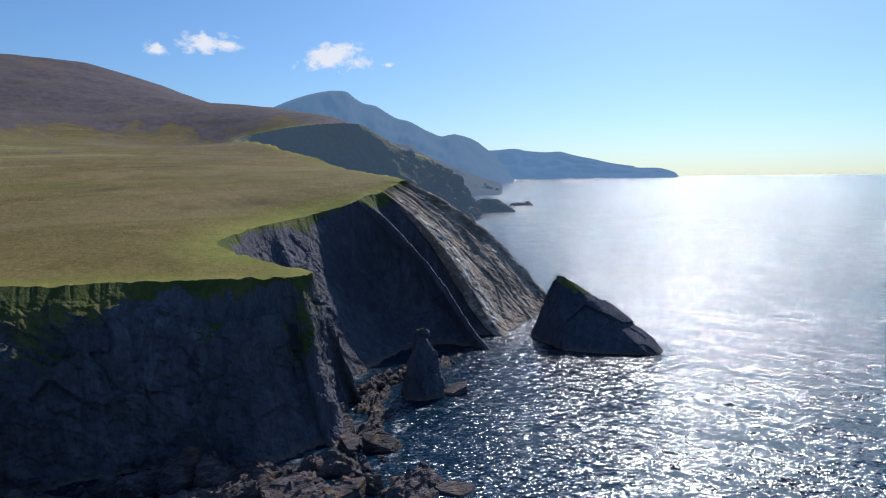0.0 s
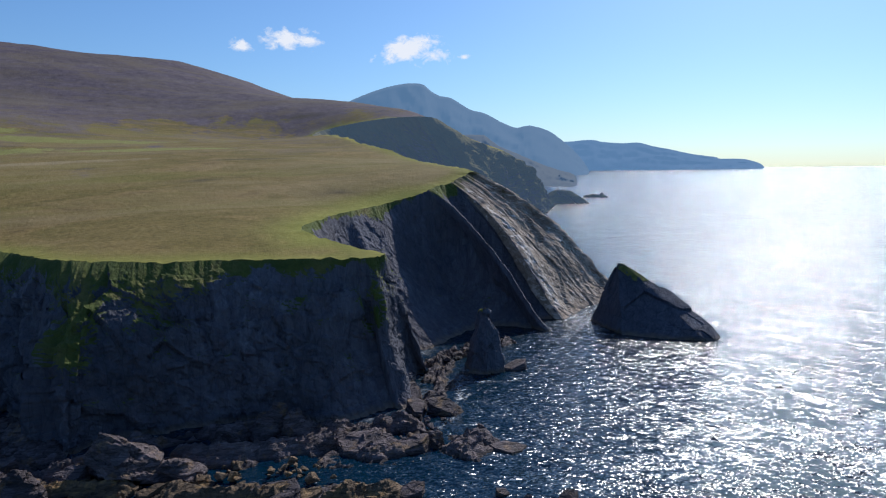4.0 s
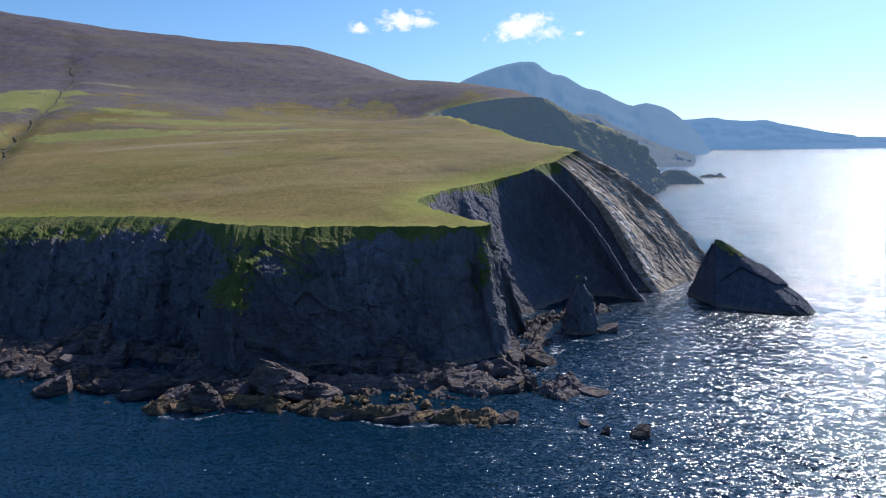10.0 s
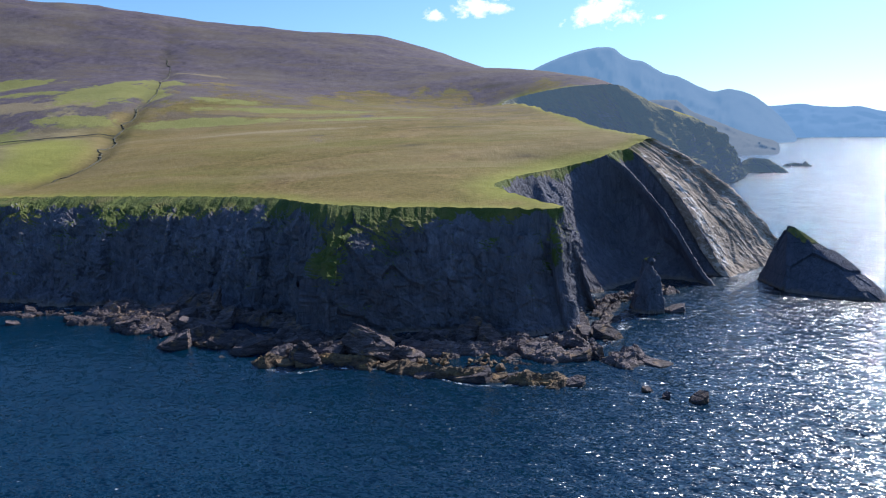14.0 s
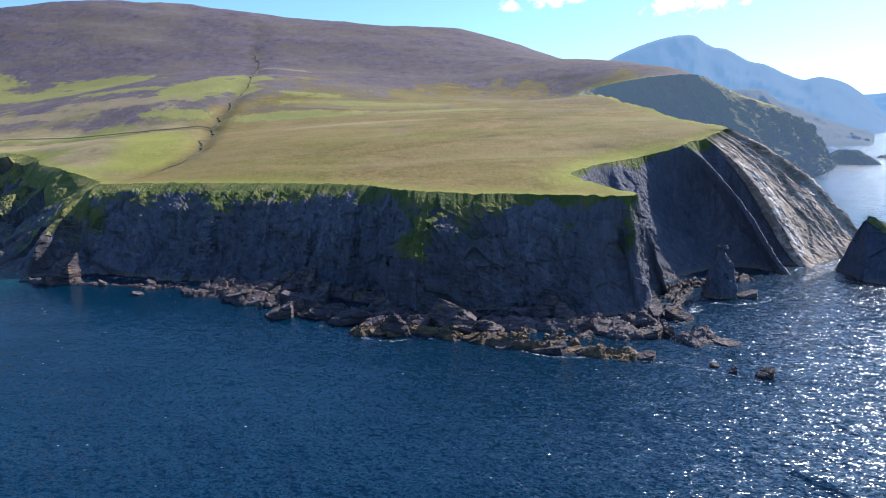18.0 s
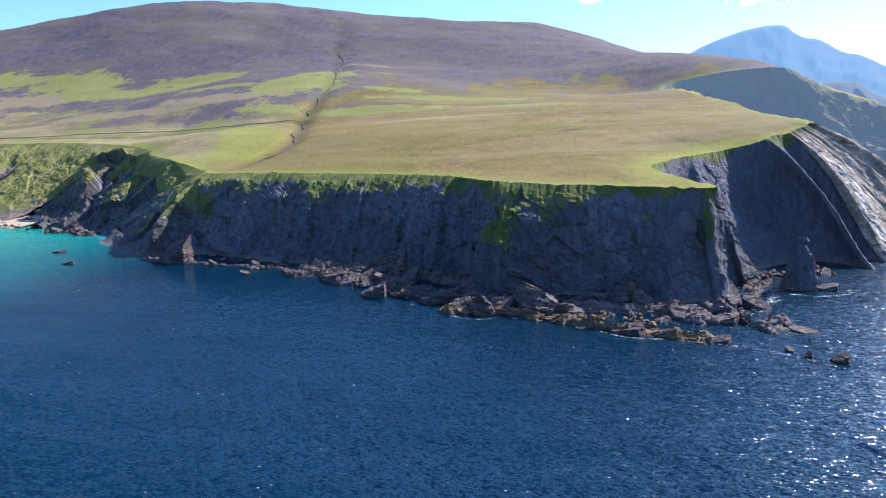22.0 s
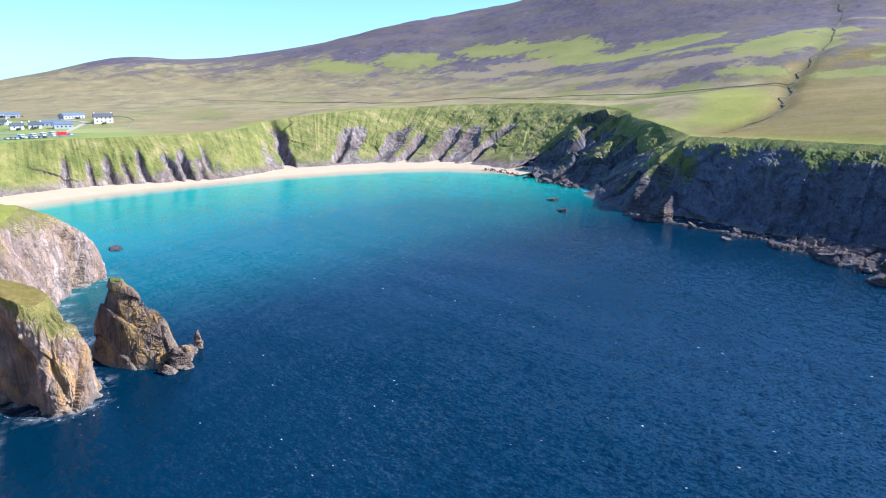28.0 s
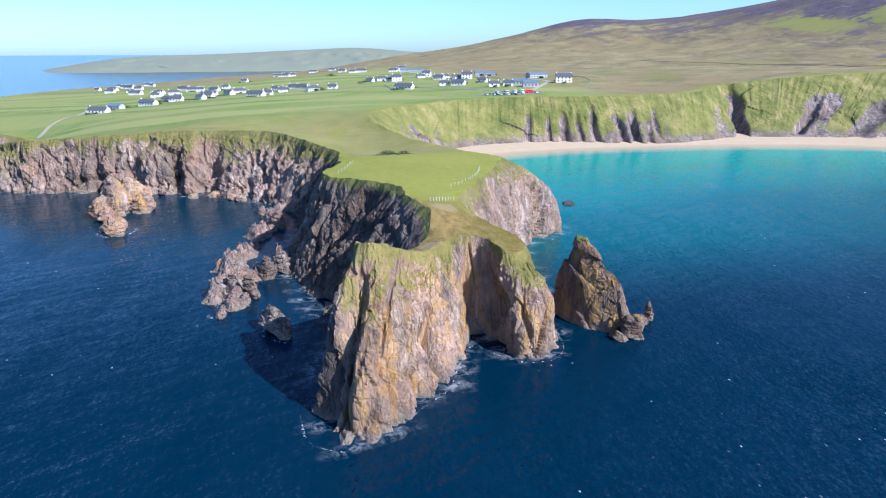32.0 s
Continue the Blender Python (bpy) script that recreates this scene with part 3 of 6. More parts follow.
# name, rows, spacing along, rows up, foot height, material, label,
# and the relief: wide ribs, narrow ribs, roughness, blocks from 28 m down to 1.6 m, turf fringe in metres, bareness
SECTIONS = [
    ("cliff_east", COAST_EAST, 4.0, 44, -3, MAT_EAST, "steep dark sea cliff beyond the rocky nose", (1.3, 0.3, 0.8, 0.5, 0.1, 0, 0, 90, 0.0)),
    ("cliff_nose", COAST_NOSE, 0.7, 84, -3, MAT_NOSE, "pale bare rock slab sloping into the sea", (0.1, 0.4, 0.5, 0.5, 0.15, 0.10, 0.08, 3, 0.3)),
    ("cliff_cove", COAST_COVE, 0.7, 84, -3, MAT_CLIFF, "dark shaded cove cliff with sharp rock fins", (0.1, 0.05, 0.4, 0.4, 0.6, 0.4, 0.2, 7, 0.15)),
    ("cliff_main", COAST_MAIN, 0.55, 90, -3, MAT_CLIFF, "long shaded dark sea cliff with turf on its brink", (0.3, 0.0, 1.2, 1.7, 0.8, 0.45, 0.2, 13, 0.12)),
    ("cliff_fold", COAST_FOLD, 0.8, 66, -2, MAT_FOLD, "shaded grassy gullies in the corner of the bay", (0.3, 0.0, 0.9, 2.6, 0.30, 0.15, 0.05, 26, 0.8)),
    ("slope_bay", COAST_BAY, 1.2, 54, 0.5, MAT_SLOPE, "green slope with rock gullies behind the beach", (0.12, 0.0, 0.45, 0.35, 0.08, 0.04, 0.0, 45, 0.4)),
    ("slope_neck", COAST_NECK, 1.6, 40, 1.0, MAT_SLOPE, "grassy slope under the headland neck", (0.5, 0.0, 0.3, 0.8, 0.3, 0.1, 0, 25, 0.5)),
    ("cliff_headland", COAST_HEAD, 0.5, 84, -3, MAT_SIDE, "pale grey headland cliff with turf slopes", (0.3, 0.8, 0.7, 0.8, 0.4, 0.4, 0.22, 14, 0.1)),
    ("cliff_tip", COAST_TIP, 0.32, 120, -3, MAT_HEAD, "sunlit fluted headland cliff with yellow lichen", (0.5, 2.1, 0.5, 0.3, 0.9, 0.45, 0.22, 13, 0.0)),
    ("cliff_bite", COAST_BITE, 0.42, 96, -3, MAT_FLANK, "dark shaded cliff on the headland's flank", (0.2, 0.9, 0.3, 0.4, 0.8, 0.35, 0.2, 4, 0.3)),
    ("cliff_west", COAST_WEST, 0.7, 66, -3, MAT_WEST, "weathered grey-brown sea cliff under green fields", (0.5, 0.5, 1.1, 1.8, 0.7, 0.45, 0.22, 13, 0.3)),
    ("cliff_far", COAST_FAR, 14.0, 10, -2, MAT_HEAD, "low rocky shore below the far fields", (0.2, 0, 0.5, 0, 0, 0, 0, 3, 0.2))]

# ---- height of the land ----
NEAR_LAND = [
    (41, 290, 56.5), (-50, 300, 56), (-150, 350, 58), (-257, 507, 72), (-204, 613, 99), (-298, 691, 124), (-214, 830, 139), (-353, 913, 168), (-60, 480, 78),
    (60, 600, 96), (96, 740, 108), (30, 440, 76), (-380, 480, 62), (-500, 470, 58), (-700, 443, 52), (-620, 300, 50), (-650, 200, 42), (-720, 110, 40), (-650, 30, 36),
    (-600, -250, 24), (-480, -200, 28), (-700, -190, 28), (-800, -60, 34), (-1200, -200, 30), (-1100, 100, 42), (-298, -105, 30.8), (-245, -103, 29.8), (-335, -106, 25.5), (-362, -112, 24.5), (-395, -125, 26), (-430, -140, 28.5), 
    (-460, -230, 24), (-560, -300, 18), (-800, -330, 17)]
PLAIN = [(-900, -450, 11), (-1150, -430, 13), (-1500, -430, 10), (-1900, -300, 14), (-1600, -200, 24), (-2100, -150, 22), (-1000, -280, 22), (-1350, -80, 38), (-1500, 60, 55), (-900, 200, 44), (203, 783, 137), (198, 938, 157), (-330, 400, 56), (-420, 520, 72), (-354, 559, 90), (-480, 600, 92)]
HILLS = [
    (-1051, 983, 223), (-961, 1062, 259), (-864, 1133, 291), (-719, 1220, 315), (-517, 1286, 302), (-220, 1328, 272), (-60, 1291, 256),
    (43, 1189, 208), (110, 1150, 182), (170, 1080, 168), (-800, 1800, 240), (-200, 1900, 190), (300, 1700, 120), (-1648, 419, 138), (-1625, 472, 142), (-1600, 535, 136), (-1551, 651, 143), (-1446, 747, 160), (-1322, 831, 186), (-1262, 865, 200),
    (-1173, 932, 217), (-1691, 296, 105), (-1710, 237, 92), (-1718, 170, 78), (-1737, 80, 69), (-2100, 800, 120), (-2300, 0, 30), (-1500, 1700, 160), (-600, 750, 118), (-900, 650, 100), (-1200, 450, 80)]


def all_rows():
    rows = []
    for s in SECTIONS:
        rows += s[1] if not rows else s[1][1:]
    return rows


_ctrl = np.array(NEAR_LAND + PLAIN + HILLS + [(r[2], r[3], r[4]) for r in all_rows()], float)


def _kernel(d2):
    return np.where(d2 > 0, d2 * np.log(np.maximum(d2, 1e-9)) * 0.5, 0.0)


def _spline():
    n = len(_ctrl)
    s = 1000.0
    x = _ctrl[:, :2] / s
    k = _kernel(((x[:, None] - x[None]) ** 2).sum(2)) + np.eye(n) * 2e-5
    p = np.hstack([np.ones((n, 1)), x])
    a = np.vstack([np.hstack([k, p]), np.hstack([p.T, np.zeros((3, 3))])])
    return np.linalg.solve(a, np.concatenate([_ctrl[:, 2], np.zeros(3)]))


_w = _spline()
STREAM = [(-430, 1150), (-371, 958), (-330, 840), (-300, 723), (-277, 624), (-269, 556), (-262, 510), (-240, 440), (-219, 374), (-222, 335), (-230, 300)]
DITCH = [(-257, 507), (-330, 470), (-430, 462), (-560, 470), (-720, 440), (-900, 380)]


def land_z(x, y):
    """Height of the turf, in metres, at arrays x and y."""
    x, y = np.asarray(x, float), np.asarray(y, float)
    z = np.zeros(x.shape)
    n = len(_ctrl)
    for i in range(0, len(x), 4000):
        q = np.stack([x[i:i + 4000], y[i:i + 4000]], 1) / 1000.0
        k = _kernel(((q[:, None] - _ctrl[None, :, :2] / 1000.0) ** 2).sum(2))
        z[i:i + 4000] = k @ _w[:n] + _w[n] + q @ _w[n + 1:]
    return z


def rough_z(x, y, z, edge):
    """Relief of the turf, fading out at the brink."""
    ease = np.clip(edge / 25.0, 0, 1)
    d = line_distance(x, y, STREAM)
    z = z - 3.6 * np.exp(-(d / 7.0) ** 2) * np.clip(edge / 12.0, 0, 1)
    z = z - 1.0 * np.exp(-(line_distance(x, y, DITCH) / 4.0) ** 2)
    bumps = np.array([noise.fractal(Vector((a * 0.012, b * 0.012, 0.3)), 1.0, 2.1, 6) for a, b in zip(x, y)])
    big = np.clip((z - 90) / 120.0, 0, 1)
    return np.maximum(z, 2.0) + bumps * ease * (1.3 + 2.5 * big)


# ---- coast walls ----
def scramble(i, j, k, salt):
    h = (i * 374761393 + j * 668265263 + k * 2147483647 + salt * 1274126177) & 0xFFFFFFFF
    h = ((h ^ (h >> 13)) * 1274126177) & 0xFFFFFFFF
    h = ((h ^ (h >> 16)) * 2246822519) & 0xFFFFFFFF
    return ((h ^ (h >> 15)) & 0xFFFFFF) / float(0x1000000)


def blocks(p, size, salt, lean=0.3, crack=0.55):
    """Angular jointed blocks, each with its own tilt and a crack round it: about -1 to 1."""
    q = np.array(p, float)
    q[:, 0] += lean * q[:, 2]
    q = q / np.array(size, float)
    base = np.floor(q).astype(np.int64)
    n = len(q)
    d1, d2 = np.full(n, 9.0), np.full(n, 9.0)
    value = np.zeros(n)
    for a in (-1, 0, 1):
        for b in (-1, 0, 1):
            for e in (-1, 0, 1):
                i, j, k = base[:, 0] + a, base[:, 1] + b, base[:, 2] + e
                off = q - np.stack([i + scramble(i, j, k, salt), j + scramble(i, j, k, salt + 1), k + scramble(i, j, k, salt + 2)], 1)
                d = np.sqrt((off ** 2).sum(1))
                near = d < d1
                d2 = np.where(near, d1, np.minimum(d2, d))
                d1 = np.where(near, d, d1)
                own = (scramble(i, j, k, salt + 3) - 0.5) * 1.3 + (off[:, 0] * (scramble(i, j, k, salt + 4) - 0.5) + off[:, 1] * (scramble(i, j, k, salt + 5) - 0.5) + off[:, 2] * (scramble(i, j, k, salt + 6) - 0.5)) * 1.7
                value = np.where(near, own, value)
    return value - crack * np.exp(-((d2 - d1) / 0.09) ** 2)


BLOCKS = (((30, 30, 42), 11, 0.0), ((7.5, 7.5, 21), 31, 1.2), ((3.6, 3.6, 6.5), 51, 0.5), ((1.7, 1.7, 2.4), 71, 0.4))
BEDDED = (((30, 30, 34), 11, 0.1), ((10, 10, 9), 31, 0.25), ((4.2, 4.2, 3.2), 51, 0.3), ((1.8, 1.8, 1.4), 71, 0.3))
ALL_ROWS, STARTS = [], []
for _s in SECTIONS:
    STARTS.append(len(ALL_ROWS))
    ALL_ROWS += _s[1][:-1]
ALL_ROWS.append(SECTIONS[-1][1][-1])
STARTS.append(len(ALL_ROWS) - 1)
# the whole coast as one smooth line, densely sampled, with the run of its middle
SPAN = 300
COAST = catmull(np.array(ALL_ROWS, float), SPAN * (len(ALL_ROWS) - 1) + 1)
_mid = COAST[:, :2] * 0.5 + COAST[:, 2:4] * 0.5
RUN = np.concatenate([[0], np.cumsum(np.hypot(*np.diff(_mid, axis=0).T))])
# sharp fins on the nose: row of the crest, recess of the shaded side behind it, its width
FINS = [(STARTS[3] + 1.1, 1.0, 14.0), (STARTS[3] + 4.1, 5.0, 34.0), (STARTS[3] + 11.2, 5.0, 26.0), (STARTS[1] + 3.0, 10.0, 22.0), (STARTS[1] + 5.0, 15.0, 44.0), (STARTS[1] + 9.6, 6.0, 20.0)]


TUFTS = [(-47, 160, 25, 6), (-45, 166, 32, 5), (32, 160, 24, 5), (30, 163, 32, 4), (-215, 235, 24, 6), (-170, 222, 28, 6), (10, 160, 32, 4)]


# gullies and clefts: foot x, y, half width, depth, from height, to height, bareness
GULLIES = [
    (-545, 182, 5, 9, 0, 46, 1.5), (-551, 200, 9, 3, 8, 44, 1.4), (-556, 165, 7, 4, 24, 44, 1.5), (-537, 226, 5, 7, 6, 38, 1.5), (-533, 236, 8, 2, 14, 38, 1.3), (-516, 262, 9, 3, 4, 34, 1.3), (-505, 272, 5, 6, 0, 34, 1.4),
    (-489, 290, 6, 6, 0, 40, 1.5), (-477, 297, 9, 3, 0, 42, 1.5), (-462, 308, 5, 8, 0, 44, 1.5), (-526, 40, 3, 3, 0, 28, 0.99), (-531, 66, 2.5, 3.6, 0, 34, 1.08), (-533, 84, 3, 4.2, 0, 24, 1.35), (-530, 95, 3, 5.4, 0, 26, 1.44),
    (-528, 104, 3, 3, 0, 22, 1.35), (-527, 112, 2.5, 2.4, 6, 34, 1.08), (-522, 14, 2.5, 3, 0, 30, 0.99), (-516, -4, 2.5, 2.4, 0, 30, 0.9), (-532, 28, 2, 2.4, 0, 24, 0.9), (-528, 52, 2, 2.4, 0, 26, 0.9), (-510, -20, 2, 1.8, 0, 26, 0.9),
    (-392, -203, 3, 6, 0, 24, 1.2), (-397, -226, 4, 5, 0, 26, 1.2), (-403, -246, 3, 5, 0, 26, 1), (-163, -119, 1.6, 4.5, 0, 22, 1), (-172, -108.5, 1.5, 5, 0, 15, 1),
    (-157, -129, 1.2, 3, 0, 20, 0.6), (-193, -91, 3.0, 4.5, 0, 21, 0.5), (-387, -191, 5, 9, 0, 27, 1.0)]


def coast_relief(s):
    """The relief numbers along the coast, blended where two sections meet."""
    out = np.zeros((len(s), 9))
    total = np.zeros(len(s))
    for i, sec in enumerate(SECTIONS):
        a, b = RUN[STARTS[i] * SPAN], RUN[min(STARTS[i + 1] * SPAN, len(RUN) - 1)]
        w = np.clip((s - a) / 20.0 + 0.5, 0, 1) if i else np.ones(len(s))
        w = w * (np.clip((b - s) / 20.0 + 0.5, 0, 1) if i < len(SECTIONS) - 1 else 1)
        out += w[:, None] * np.array(sec[7])[None, :]
        total += w
    return out / total[:, None]


def build_wall(index, name, rows, step, up, foot_z, material, label, relief):
    s0, s1 = RUN[STARTS[index] * SPAN], RUN[min(STARTS[index + 1] * SPAN, len(RUN) - 1)]
    n = max(int((s1 - s0) / step), 8)
    ds = (s1 - s0) / (n - 1)
    s = np.clip(s0 + ds * np.arange(-1, n + 1), 0, RUN[-1])      # one column past each end
    pick = np.interp(s, RUN, np.arange(len(RUN)))
    c = np.stack([np.interp(pick, np.arange(len(RUN)), COAST[:, k]) for k in range(7)], 1)
    r = coast_relief(s)
    t2 = np.gradient(c[:, 2:4], axis=0)
    t2 /= np.maximum(np.hypot(t2[:, 0], t2[:, 1]), 1e-6)[:, None]
    out2 = np.stack([-t2[:, 1], t2[:, 0]], 1)
    jag = np.array([noise.fractal(Vector((q[2] * 0.07, q[3] * 0.07, 4.4)), 0.8, 2.2, 6) + 0.8 * noise.noise(Vector((q[2] * 0.035, q[3] * 0.035, 9.1))) for q in c]) * np.minimum(c[:, 6], 2.2) * 0.9
    c[:, 2:4] += out2 * jag[:, None]
    jag2 = np.array([noise.fractal(Vector((q[2] * 0.30, q[3] * 0.30, 14.4)), 0.7, 2.2, 4) for q in c]) * np.minimum(c[:, 6], 1.6) * (0.12 if name == "cliff_main" else 0.35)
    c[:, 2:4] += out2 * jag2[:, None]
    c[:, 4] += 0.55 * np.array([noise.fractal(Vector((k * 0.2, 0, 3.0)), 0.8, 2.1, 4) for k in s])
    v = np.linspace(0, 1, up)
    c[:, 5] += (0.7 if name == "cliff_main" else 0.0) * np.sin(np.pi * np.clip((s - s0) / (s1 - s0), 0, 1)) ** 0.5 * np.array([noise.fractal(Vector((k * 0.05, 0, 6.0)), 0.9, 2.1, 3) for k in s])
    lean = np.clip((c[:, 5] - 0.7) / 1.8, 0, 1)[:, None]      # 0: scree at the foot, 1: rounded brink
    flare = 0.36 + 0.34 * np.clip((c[:, 5] - 0.2) / 0.5, 0, 1)[:, None]
    h = (1 - lean) * v[None, :] ** flare + lean * v[None, :] ** 3
    steep = np.clip((c[:, 5] - 2.5) / 0.3, 0, 1)[:, None]     # apron, sheer wall, rounded brink
    h = (1 - steep) * h + steep * (0.5 * (1 - (1 - v[None, :]) ** 4) + 0.5 * v[None, :] ** 5)
    xy = c[:, None, :2] * (1 - h[..., None]) + c[:, None, 2:4] * h[..., None]
    z = foot_z + (c[:, 4][:, None] - foot_z) * v[None, :]
    p = np.concatenate([xy, z[..., None]], 2)
    nv = np.cross(np.gradient(p, axis=1), np.gradient(p, axis=0))
    nv /= np.maximum(np.linalg.norm(nv, axis=2), 1e-6)[..., None]
    env = (1 - v ** 8) * np.minimum(1, (1 - v) * 9)
    q = p.reshape(-1, 3)
    m = len(s)
    flute = np.array([noise.ridged_multi_fractal(Vector((a * 0.040 + b * 0.15, b * 0.5, 1.0)), 0.9, 2.1, 4, 1.0, 2.0) - 1.2 for a in s for b in v]).reshape(m, up)
    thin = np.array([noise.ridged_multi_fractal(Vector((a * 0.110 + b * 0.9, b * 0.9, 7.0)), 0.9, 2.1, 4, 1.0, 2.0) - 1.2 for a in s for b in v]).reshape(m, up)
    rough = np.array([noise.fractal(Vector((k[0] * 0.05, k[1] * 0.05, k[2] * 0.07)), 0.75, 2.15, 6) for k in q]).reshape(m, up)
    disp = r[:, 0:1] * 1.4 * flute + r[:, 1:2] * 1.2 * thin + r[:, 2:3] * 1.1 * rough
    big = np.zeros((m, up))
    for k, (size, salt, crack) in enumerate(BEDDED if name in ("cliff_main", "cliff_cove", "cliff_fold") else BLOCKS):
        if r[:, 3 + k].max() > 0:
            b = blocks(q, size, salt, 0.3, crack).reshape(m, up)
            disp = disp + r[:, 3 + k:4 + k] * b
            big = b if k == 0 else big
    disp = disp * c[:, 6][:, None] * env[None, :]
    if name == "slope_bay":
        disp = disp * np.clip(v / 0.3, 0.2, 1)[None, :]
    for row, deep, width in FINS:
        d = s - RUN[int(row * SPAN)]
        saw = np.clip(d / 1.2, 0, 1) * np.clip(1 - d / width, 0, 1)
        disp -= deep * saw[:, None] * np.sin(np.pi * np.clip(v, 0, 1) ** 0.8)[None, :]
    cleft = np.zeros((m, up))
    for gx0, gy0, half, deep, za, zb, open_rock in GULLIES:
        far = np.hypot(c[:, 0] - gx0, c[:, 1] - gy0)
        k = int(far.argmin())
        if far[k] < 14:
            wander = half * 1.2 * np.array([noise.noise(Vector((gx0 * 0.37, zz * 0.09, gy0 * 0.3))) for zz in p[k, :, 2]])
            taper = np.clip((p[..., 2] - za + 2) / 5.0, 0, 1) * np.clip((zb - p[..., 2]) / (0.45 * (zb - za)), 0, 1)
            w = np.exp(-np.abs((s[:, None] - s[k] - wander[None, :]) / half) ** 3) * taper
            disp -= deep * w
            cleft = np.maximum(cleft, open_rock * w)
    p = p + nv * disp[..., None]
    below = c[:, 4][:, None] - p[..., 2]
    # the turf hangs over the brink in uneven tongues
    drape = np.array([0.55 + 1.5 * max(0.0, 0.3 + noise.noise((q * 0.035, 3.1, 0))) + 0.35 * noise.noise((q * 0.09, 7.7, 0)) for q in s])
    turf = np.clip(1 - below / (r[:, 7:8] * np.clip(drape, 0.35, 2.2)[:, None]), 0, 1) * 0.95
    for x, y, zz, rad in TUFTS:
        turf = np.maximum(turf, 1.35 * np.exp(-(0.7 * (p[..., 0] - x) ** 2 + 0.3 * (p[..., 1] - y) ** 2 + 0.5 * (p[..., 2] - zz) ** 2) / rad ** 2))
    bare = r[:, 8:9] * np.clip(0.9 * (-flute - 0.1) - 0.7 * big + 0.5 * rough + 1.1 * (0.38 - v[None, :]), 0, 0.6) / 0.6 * np.clip(2.2 - 2.0 * v[None, :], 0, 1)
    bare = np.maximum(bare, cleft)
    idx = np.arange(m * up).reshape(m, up)
    faces = np.stack([idx[:-1, :-1], idx[:-1, 1:], idx[1:, 1:], idx[1:, :-1]], -1).reshape(-1, 4)
    ob = mesh_ob(name, p.reshape(-1, 3), faces.tolist(), material)
    layer(ob, "turf", turf.ravel())
    layer(ob, "bare", bare.ravel())
    if name == "cliff_nose":
        # pale streaks along the slab's sheer edge, widened to put sheen into the colour
        sheen_streak = np.exp(-((s[:, None] - s[-1] + 3.5 + 4.0 * v[None, :]) / (6.0 + 6.0 * (1 - v[None, :]))) ** 2) * np.clip(v / 0.15, 0, 1)[None, :] * np.clip((0.95 - v) / 0.2, 0, 1)[None, :]
        layer(ob, "pale", sheen_streak.ravel())
    return tagged(ob, label, "cliff", kind="structure"), p[1:-1, -1, :], p[:, 2, :2]


brink, foot = [], []
for i, s in enumerate(SECTIONS):
    ob, top, low = build_wall(i, *s)
    brink.append(top if i == 0 else top[1:])
    foot.append(low)
brink = np.vstack(brink)
foot_all = np.vstack(foot)

# ---- the land: one sheet from the brink to the hills ----
OUTER = [(-2600, 200), (-2600, 2200), (500, 2200), (640, 1500)]
ring = np.vstack([brink[:, :2], np.array(OUTER, float)])
from mathutils import geometry, kdtree
from mathutils.bvhtree import BVHTree

edge_tree = kdtree.KDTree(len(brink))
for i, b in enumerate(brink):
    edge_tree.insert((b[0], b[1], 0), i)
edge_tree.balance()


def inside(px, py, poly):
    res = np.zeros(len(px), bool)
    x0, y0 = poly[:, 0], poly[:, 1]
    x1, y1 = np.roll(x0, -1), np.roll(y0, -1)
    for a, b, c, d in zip(x0, y0, x1, y1):
        if b == d:
            continue
        hit = ((b > py) != (d > py)) & (px < (c - a) * (py - b) / (d - b) + a)
        res ^= hit
    return res


def land_points():
    rng = np.random.default_rng(4)
    out = []
    for x0, x1, y0, y1, step in ((-560, 200, 150, 620, 6.0), (-460, -170, -260, -60, 5.0), (-1250, -440, -420, 150, 12.0), (-1300, 450, 150, 1400, 15.0), (-2600, 500, -700, 2200, 45.0)):
        gx, gy = np.meshgrid(np.arange(x0, x1, step), np.arange(y0, y1, step))
        p = np.stack([gx.ravel(), gy.ravel()], 1) + rng.uniform(-0.3, 0.3, (gx.size, 2)) * step
        out.append((p, (x0, x1, y0, y1), step))
    keep = []
    for i, (p, box, step) in enumerate(out):
        ok = np.ones(len(p), bool)
        for q, b, st in out[:i]:
            ok &= ~((p[:, 0] > b[0] - step * 0.3) & (p[:, 0] < b[1] + step * 0.3) & (p[:, 1] > b[2] - step * 0.3) & (p[:, 1] < b[3] + step * 0.3))
        keep.append(p[ok])
    p = np.vstack(keep)
    p = p[inside(p[:, 0], p[:, 1], ring)]
    d = np.array([edge_tree.find((a, b, 0))[2] for a, b in p])
    return p[d > 1.8], d[d > 1.8]


pts, edge_d = land_points()
cdt = geometry.delaunay_2d_cdt([Vector(q) for q in np.vstack([ring, pts])], [], [list(range(len(ring)))], 1, 1e-5)
lv = np.array([(v.x, v.y) for v in cdt[0]])
src = [o[0] if o else -1 for o in cdt[3]]
lz = land_z(lv[:, 0], lv[:, 1])
led = np.array([edge_tree.find((a, b, 0))[2] for a, b in lv])
lz = rough_z(lv[:, 0], lv[:, 1], lz, led)
for i, o in enumerate(src):
    if 0 <= o < len(brink):
        lz[i] = brink[o][2]
ground = mesh_ob("ground", np.column_stack([lv, lz]), [list(f) for f in cdt[2]], MAT_LAND, True)
tagged(ground, "olive pasture rising to purple heather hills", "land", kind="structure")
gx, gy = lv[:, 0], lv[:, 1]
